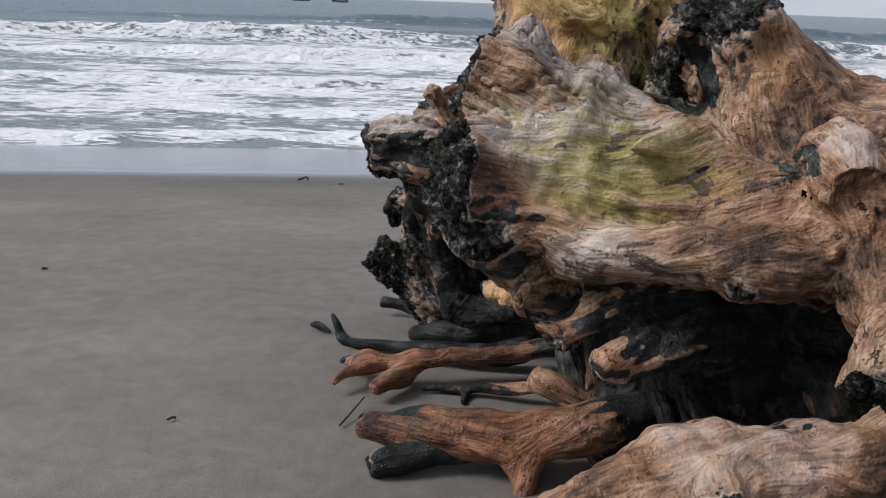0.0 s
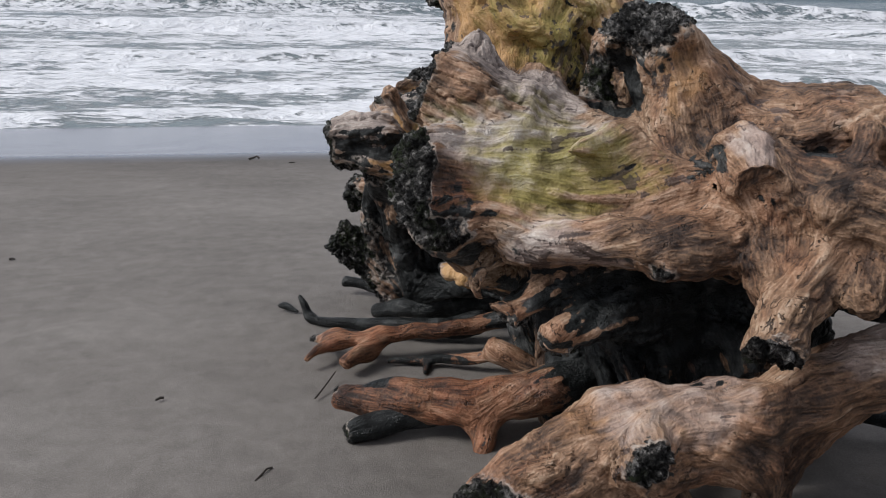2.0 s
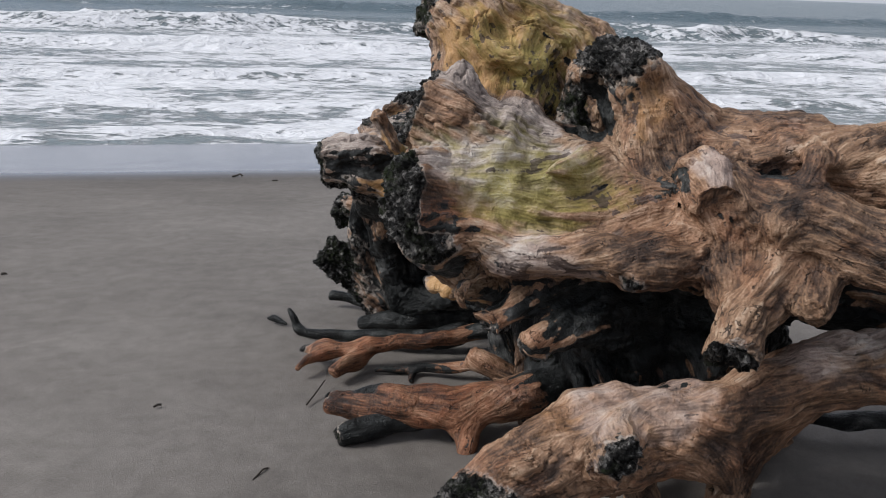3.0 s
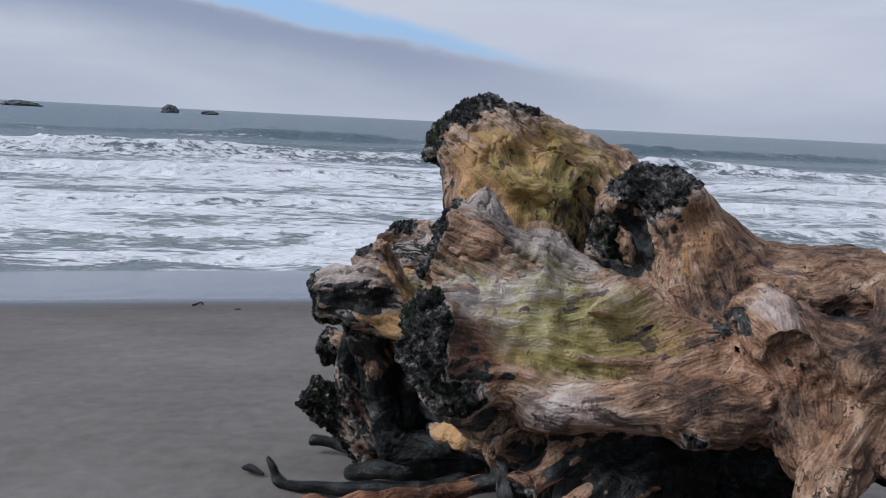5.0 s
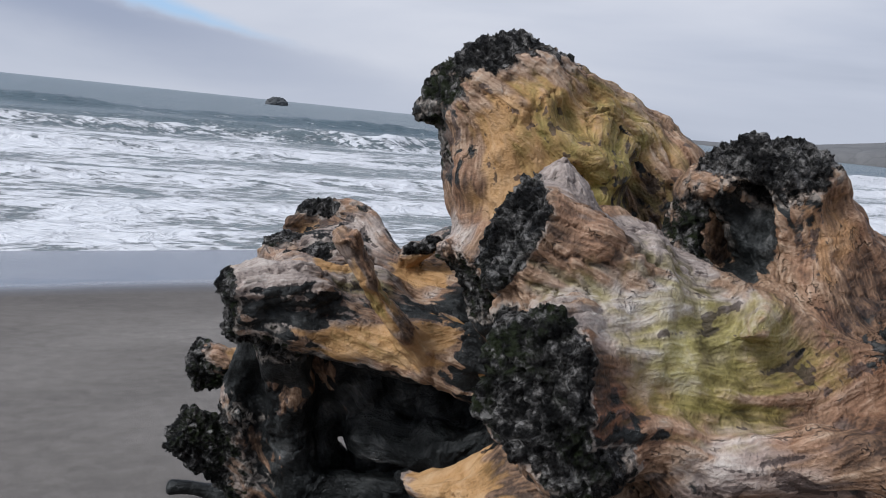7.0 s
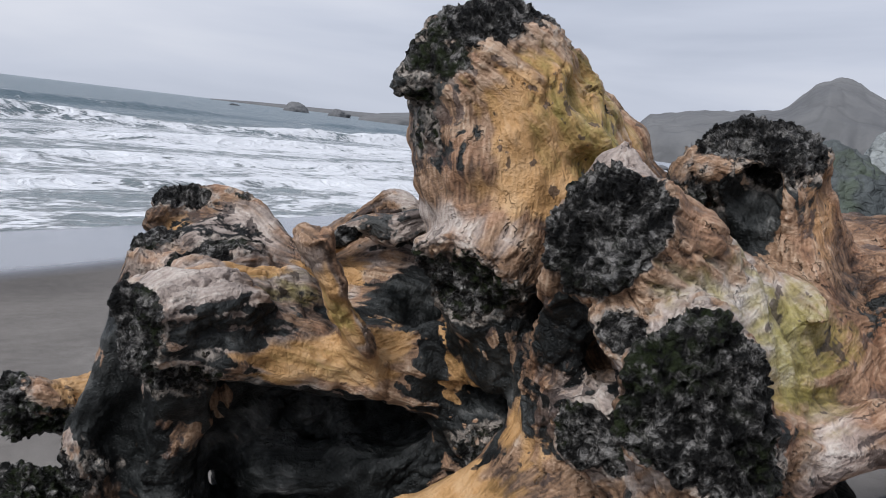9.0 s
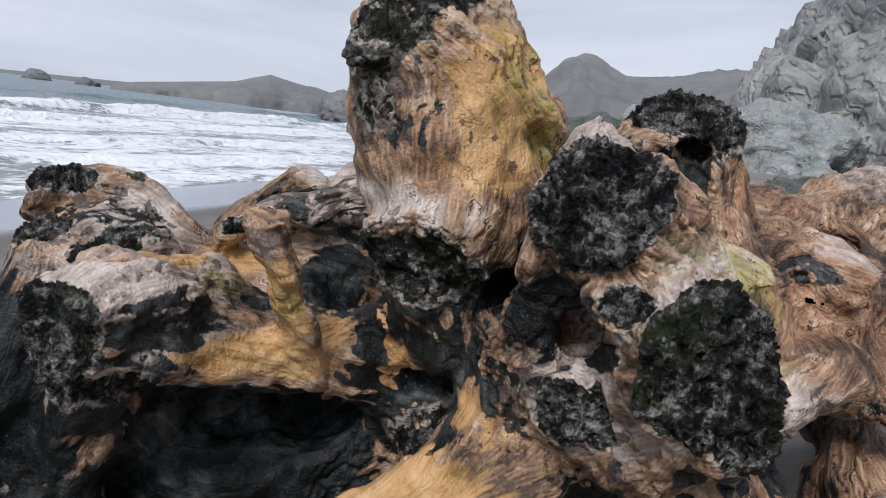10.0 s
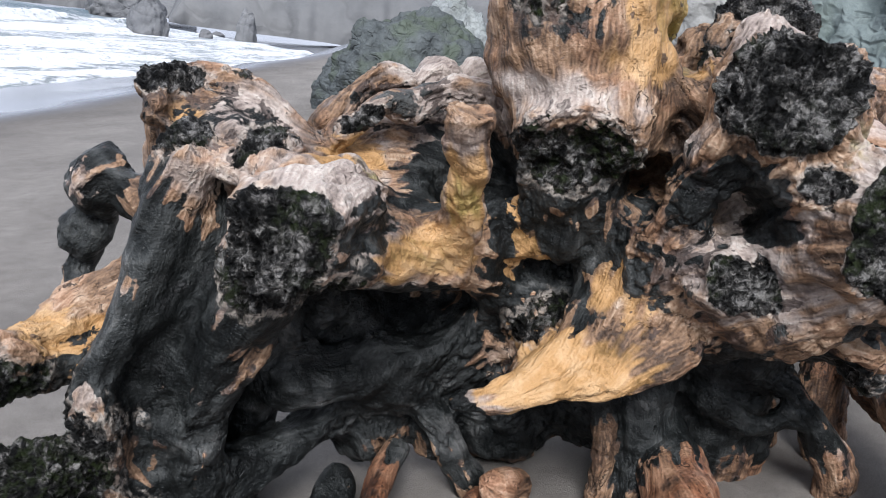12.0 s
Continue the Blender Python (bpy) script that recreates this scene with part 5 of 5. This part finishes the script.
    Paint("moss", (0.6, 3.2, 1.68), (0.42, 0.28, 0.25), 0.7), Paint("ochre", (0.65, 3.2, 1.65), (0.35, 0.3, 0.25), 0.6), Paint("soot", (0.45, 3.12, 1.62), (0.35, 0.2, 0.3), 0.2), Paint("moss", (0.68, 2.55, 1.28), (0.1, 0.1, 0.06), 1.1),
]
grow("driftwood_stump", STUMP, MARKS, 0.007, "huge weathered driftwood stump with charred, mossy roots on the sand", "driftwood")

# ---- rocks, cliffs and headlands ----


def polar(bearing, distance, z=0.0):
    """A place at a bearing (degrees from +y towards +x) and distance from the stump."""
    return Vector((distance * math.sin(radians(bearing)) - 1.6, distance * math.cos(radians(bearing)) + 2.5, z))


def rock_mesh(name, size, seed, mat, rough=0.28, detail=56, angular=0.5):
    """A craggy boulder: a dome broken by facets, ledges and fine crags."""
    u, v = np.meshgrid(np.linspace(0, 2 * math.pi, detail * 2, endpoint=False), np.linspace(-0.35, 1, detail))
    u, v = u.ravel(), v.ravel()
    h = np.sin(v * math.pi / 2)
    r = np.sqrt(np.maximum(1 - h * h, 0))
    p = np.stack([r * np.cos(u), r * np.sin(u), h], 1)
    cell, tone = cell_noise(p + 0.15 * np.stack([smooth_noise(p, 2.5, seed + j, 2) for j in range(3)], 1), 1.9, seed)
    cell2, tone2 = cell_noise(p, 5.0, seed + 3)
    swell = 1 + rough * smooth_noise(p, 1.3, seed, 4, 0.55) + angular * (0.16 * (tone - 0.5) - 0.18 * (cell - 0.4)) + angular * 0.07 * (tone2 - 0.5) + 0.05 * smooth_noise(p, 11, seed + 5, 3)
    p = p * swell[:, None] * np.array(size)
    rows, cols = detail, detail * 2
    i = np.arange(rows * cols).reshape(rows, cols)
    j = np.roll(i, -1, 1)
    faces = np.stack([i[:-1], j[:-1], j[1:], i[1:]], -1).reshape(-1, 4)
    return mesh_from(name, p, faces, mat)


def boulder(name, at, size, seed, mat, label, turn=0.0, rough=0.28, detail=56, angular=0.5, category="rock", group=""):
    ob = rock_mesh(name, size, seed, mat, rough, detail, angular)
    ob.matrix_basis = pose(*at, 0, 0, turn)
    return tagged(ob, label, category, group)


def headland(name, distance, outline, depth, foot, seed, mat, label, crag=0.12):
    """A run of hills: outline holds bearings and heights in degrees; it falls to the water in front and away behind."""
    bearings = np.linspace(outline[0][0], outline[-1][0], 260)
    tops = np.interp(bearings, [o[0] for o in outline], [o[1] for o in outline])
    rows = []
    for k, (far, rise) in enumerate(((0.0, -0.03), (0.01, 0.22), (0.05, 0.45), (0.16, 0.62), (0.4, 0.8), (0.75, 0.95), (1.0, 1.0), (1.3, 0.85), (2.0, 0.3), (2.6, -0.1))):
        p = np.stack([bearings * 0.35, np.full_like(bearings, far * 3), np.zeros_like(bearings)], 1)
        d = distance + depth * far + depth * 0.12 * smooth_noise(p, 1.2, seed, 3)
        wild = smooth_noise(p, 1.6, seed + 4, 4)
        full = np.tan(np.radians(tops)) * (distance + depth) + 1.6
        z = foot + (full - foot) * rise * (1 + (crag * wild if 0 < rise < 1 else 0.0)) + (0.01 * full * smooth_noise(p, 6, seed + 9, 2) if rise == 1.0 else 0)
        rows.append(np.stack([d * np.sin(np.radians(bearings)) - 1.6, d * np.cos(np.radians(bearings)) + 2.5, z], 1))
    verts = np.concatenate(rows)
    return tagged(mesh_from(name, verts, grid_faces(len(rows), len(bearings))[:, ::-1], mat), label, "headland", kind="structure")


headland("backdrop_far_coast", 1800, [(33, -0.02), (36, 0.12), (44, 0.28), (52, 0.45), (60, 0.3)], 300, SEA, 5, HILL, "low misty far coast across the bay")
headland("backdrop_headland", 520, [(42.6, -0.1), (44, 0.35), (47, 0.75), (50, 1.15), (52.2, 1.86), (54, 1.5), (56, 1.2), (59, 0.95), (62, 0.8)], 120, SEA, 6, HILL, "grey grassy headland across the bay")
headland("backdrop_hills", 260, [(60.2, -0.2), (60.9, 1.6), (61.6, 2.3), (65, 2.9), (68, 3.1), (69.8, 3.5), (70.5, 4.3), (71.2, 4.95), (72, 5.3), (72.8, 5.38), (73.6, 5.22), (74.4, 4.9), (75.2, 4.5), (78, 4.75), (82, 5.5), (86, 5.8), (92, 6.5), (100, 7)], 70, SEA, 7, HILL, "misty grey hills with a rounded dome above the beach")
cliff = rock_mesh("cliff", (34, 16, 22), 21, CLIFF, 0.2, 90, 0.9)
cliff.matrix_basis = pose(*polar(93.5, 84, 1.5), 0, 0, 12)
tagged(cliff, "tall pale grey cliff behind the beach", "cliff", kind="structure")
dark = rock_mesh("cliff_dark", (9.5, 8, 13), 33, DARK_CLIFF, 0.22, 80, 0.8)
dark.matrix_basis = pose(*polar(108, 36, 1.0), 0, 0, 10)
tagged(dark, "dark green-grey cliff end with crumbling ledges", "cliff", kind="structure")
boulder("sea_rock", polar(57.6, 235, SEA), (9.5, 9, 9.5), 3, STACK, "dark pointed sea stack in the surf", 20, 0.3)
boulder("sea_rock", polar(58.7, 92, SEA), (2.2, 2.0, 3.3), 4, STACK, "dark blocky sea stack in the surf", 50, 0.15, 40, 0.9)
boulder("sea_rock", polar(64.7, 110, SEA), (1.3, 1.3, 3.6), 8, STACK, "narrow dark sea stack in the surf", 10, 0.15, 32, 0.8)
boulder("sea_rock", polar(62.2, 105, SEA), (0.9, 0.8, 1.0), 12, STACK, "small dark rock in the surf", 0, 0.3, 24)
boulder("sea_rock", polar(63.0, 125, SEA), (1.2, 0.9, 0.6), 13, STACK, "low dark rock in the surf", 0, 0.3, 24)
boulder("sea_rock", polar(38.5, 620, SEA), (9, 8, 7.0), 14, STACK, "rounded pale-topped rock far out at sea", 0, 0.2, 32)
boulder("sea_rock", polar(41.3, 600, SEA), (8, 6, 4.4), 15, STACK, "low ragged rock far out at sea", 0, 0.45, 32)
boulder("sea_rock", polar(34.6, 500, SEA), (3, 2.4, 1.0), 17, SKERRY, "small dark skerry far out at sea", 0, 0.4, 24)
for b, size, seed in ((12.0, (5.5, 4, 3.6), 41), (-12.9, (4.0, 3, 3.6), 42), (-10.5, (4.2, 3, 1.8), 43), (-21.5, (8, 4, 2.2), 44)):
    boulder("skerry", polar(b, 430, SEA), size, seed, SKERRY, "dark skerry near the sea horizon", 0, 0.45, 32, 0.7, "rock", "skerries on the horizon")
boulder("boulder", polar(73.6, 18.2, 0.15), (2.15, 1.9, 1.95), 52, ROCK, "large green-grey boulder with mossy patches on the sand", 25, 0.2, 90, 0.8)
boulder("boulder", polar(81.0, 27, 0.3), (2.2, 1.6, 1.5), 53, ROCK, "green-grey boulder half buried in the sand", 0, 0.3, 60)
boulder("outcrop", polar(84.5, 46, 0.8), (6.5, 4.5, 3.6), 54, OUTCROP, "broad rocky outcrop on the beach", 10, 0.3, 80, 0.9)
boulder("outcrop", polar(77.6, 40, 0.6), (2.6, 2.2, 2.6), 55, OUTCROP, "rocky outcrop behind the stump", 0, 0.35, 60, 0.9)
boulder("boulder", polar(79.4, 17.5, 0.2), (0.42, 0.5, 0.85), 56, ROCK, "small upright grey rock on the sand", 0, 0.3, 40, 0.9)
boulder("boulder", polar(87.2, 19, 0.6), (1.5, 1.0, 0.8), 57, ROCK, "low dark grey rock on the sand", 0, 0.3, 48, 0.9)

# ---- loose driftwood round the stump ----
grow("driftwood_log", [
    Limb("body", (-0.17, 2.9, 0.23, 0.04), (0.08, 2.82, 0.24, 0.075), (0.36, 2.78, 0.255, 0.085), (0.62, 2.84, 0.3, 0.1), (0.78, 2.9, 0.34, 0.1), broken=0.0),
    Limb("spur", (0.4, 2.76, 0.24, 0.07), (0.39, 2.68, 0.16, 0.045), (0.38, 2.65, 0.12, 0.035)),
# black along the log's underside and inner end paints in shade there
], [Paint("rust", (0.2, 2.76, 0.24), (0.9, 0.4, 0.4), 1.1), Paint("soot", (0.2, 2.8, 0.17), (0.5, 0.2, 0.05), 0.5), Paint("soot", (0.8, 2.9, 0.34), (0.3, 0.16, 0.2)), Paint("char", (-0.19, 2.9, 0.24), 0.05), Paint("soot", (0.1, 2.88, 0.31), (0.3, 0.06, 0.03))],
    0.008, "brown barkless driftwood log resting against the stump", "log", 0.45)
grow("burnt_log", [Limb("body", (-0.12, 2.72, 0.17, 0.045), (0.1, 2.78, 0.19, 0.055), (0.35, 2.86, 0.2, 0.06), broken=0.0)],
     [Paint("soot", (0.1, 2.78, 0.18), 0.5), Paint("char", (-0.12, 2.72, 0.17), 0.05)], 0.009, "short charred log lying under a brown one", "log", 0.4)
grow("forked_branch", [
    Limb("stem", (-0.26, 3.6, 0.13, 0.035), (-0.09, 3.6, 0.15, 0.036), (0.24, 3.66, 0.18, 0.04), (0.55, 3.66, 0.22, 0.045)),
    Limb("fork", (-0.24, 3.6, 0.13, 0.04), (-0.31, 3.52, 0.12, 0.024), (-0.365, 3.42, 0.1, 0.014)),
    Limb("fork", (-0.06, 3.59, 0.14, 0.04), (-0.12, 3.48, 0.12, 0.045), (-0.19, 3.37, 0.12, 0.03), blend=0.05),
    Limb("tip", (-0.27, 3.6, 0.135, 0.03), (-0.38, 3.66, 0.12, 0.018)),
# the stem's inner end is blackened to paint the dark under the stump
], [Paint("rust", (0.1, 3.6, 0.15), (0.9, 0.5, 0.4), 1.1), Paint("soot", (0.6, 3.66, 0.22), (0.2, 0.1, 0.1)), Paint("char", (-0.38, 3.67, 0.12), (0.07, 0.05, 0.05))],
    0.007, "smooth brown forked branch lying on the sand", "branch", 0.3)
grow("charred_root", [
    Limb("stem", (-0.46, 4.05, 0.06, 0.022), (-0.38, 3.99, 0.07, 0.026), (-0.16, 3.9, 0.09, 0.035), (0.12, 3.82, 0.12, 0.045), (0.4, 3.8, 0.15, 0.06), blend=0.03),
    Limb("upright", (-0.45, 4.04, 0.06, 0.024), (-0.48, 4.06, 0.12, 0.02), (-0.51, 4.08, 0.155, 0.014), blend=0.03),
], [Paint("soot", (0, 3.95, 0.1), 0.7, 1.2)], 0.007, "thin charred root with an upturned end on the sand", "root", 0.35)
grow("charred_slab", [
    Limb("body", (-0.36, 4.58, 0.04, 0.03), (-0.2, 4.54, 0.05, 0.035), (-0.05, 4.5, 0.06, 0.04), broken=0.0),
    Limb("body", (-0.1, 4.12, 0.07, 0.04), (0.12, 4.08, 0.1, 0.06), (0.4, 4.12, 0.14, 0.08)),
    Limb("body", (0.0, 4.28, 0.07, 0.05), (0.25, 4.2, 0.12, 0.08), (0.5, 4.15, 0.15, 0.1)),
    Limb("body", (-0.08, 4.5, 0.06, 0.03), (0.15, 4.25, 0.1, 0.05)),
], [Paint("soot", (0.1, 4.3, 0.1), 0.9, 1.2)], 0.009, "flat charred wood splayed over the sand beside the stump", "driftwood", 0.5)
grow("bark_piece", [
    Limb("body", (0.0, 3.5, 0.09, 0.012), (0.16, 3.49, 0.11, 0.022), (0.4, 3.42, 0.13, 0.025), (0.55, 3.38, 0.14, 0.02), blend=0.02),
    Limb("splinter", (0.18, 3.48, 0.105, 0.02), (0.16, 3.38, 0.1, 0.012), blend=0.02),
], [Paint("rust", (0.2, 3.45, 0.1), 0.6), Paint("soot", (0.2, 3.45, 0.1), (0.4, 0.2, 0.1), 0.6)], 0.006, "dark reddish sliver of bark on the sand", "bark", 0.25)
grow("wood_chip", [Limb("body", (-0.645, 4.23, 0.015, 0.012), (-0.6, 4.21, 0.025, 0.022), (-0.55, 4.19, 0.015, 0.01))],
     [Paint("soot", (-0.6, 4.2, 0.0), 0.2, 1.2)], 0.006, "small dark chip of wood on the sand", "wood chip", 0.2)
grow("red_log", [Limb("body", (0.44, 3.33, 0.22, 0.045), (0.52, 3.31, 0.19, 0.055), (0.62, 3.3, 0.15, 0.06), broken=0.02)],
     [Paint("rust", (0.45, 3.35, 0.25), 0.4, 0.4)], 0.008, "short reddish brown log propped on the sand", "log", 0.5)
grow("dark_branch", [Limb("body", (1.72, 2.8, 0.24, 0.025), (1.9, 2.78, 0.25, 0.035), (2.3, 2.74, 0.26, 0.04), (2.8, 2.6, 0.27, 0.04))],
     [Paint("soot", (2.2, 2.75, 0.25), 0.9, 1.2)], 0.01, "dark branch lying behind the stump", "branch", 0.4)


def twig(points, radius, label):
    """A thin bare stick on the sand."""
    curve = bpy.data.curves.new("twig", "CURVE")
    curve.dimensions, curve.bevel_depth, curve.bevel_resolution = "3D", radius, 2
    line = curve.splines.new("POLY")
    line.points.add(len(points) - 1)
    for spot, (x, y, up) in zip(line.points, points):
        spot.co = (x, y, float(beach(np.array(x), np.array(y))) + up, 1)
        spot.radius = random.uniform(0.6, 1.2)
    curve.materials.append(TWIG)
    me = bpy.data.meshes.new_from_object(bpy.data.objects.new("twig", curve))
    return tagged(new("twig", me), label, "twig")


TWIG = bpy.data.materials.new("dark_twig")
TWIG.use_nodes = True
TWIG.node_tree.nodes["Principled BSDF"].inputs["Base Color"].default_value = (0.035, 0.028, 0.022, 1)
TWIG.node_tree.nodes["Principled BSDF"].inputs["Roughness"].default_value = 0.8
twig([(-0.29, 3.09, 0.005), (-0.26, 3.2, 0.02), (-0.235, 3.32, 0.03)], 0.0035, "thin dry twig on the sand by a log")
twig([(-0.395, 2.41, 0.004), (-0.38, 2.45, 0.008), (-0.37, 2.48, 0.012), (-0.355, 2.5, 0.006)], 0.004, "small bent twig on the sand")
twig([(-0.94, 3.06, 0.004), (-0.93, 3.08, 0.006), (-0.915, 3.085, 0.004)], 0.006, "tiny dark splinter on the sand")
twig([(-2.65, 5.3, 0.004), (-2.63, 5.305, 0.008), (-2.615, 5.3, 0.004)], 0.008, "small dark splinter on the bare sand")
twig([(-2.13, 10.17, 0.008), (-2.08, 10.2, 0.02), (-2.04, 10.21, 0.04), (-2.01, 10.2, 0.015)], 0.013, "lump of dark seaweed at the wet edge")
twig([(-1.59, 9.9, 0.004), (-1.53, 9.92, 0.006)], 0.008, "small dark scrap at the wet edge")
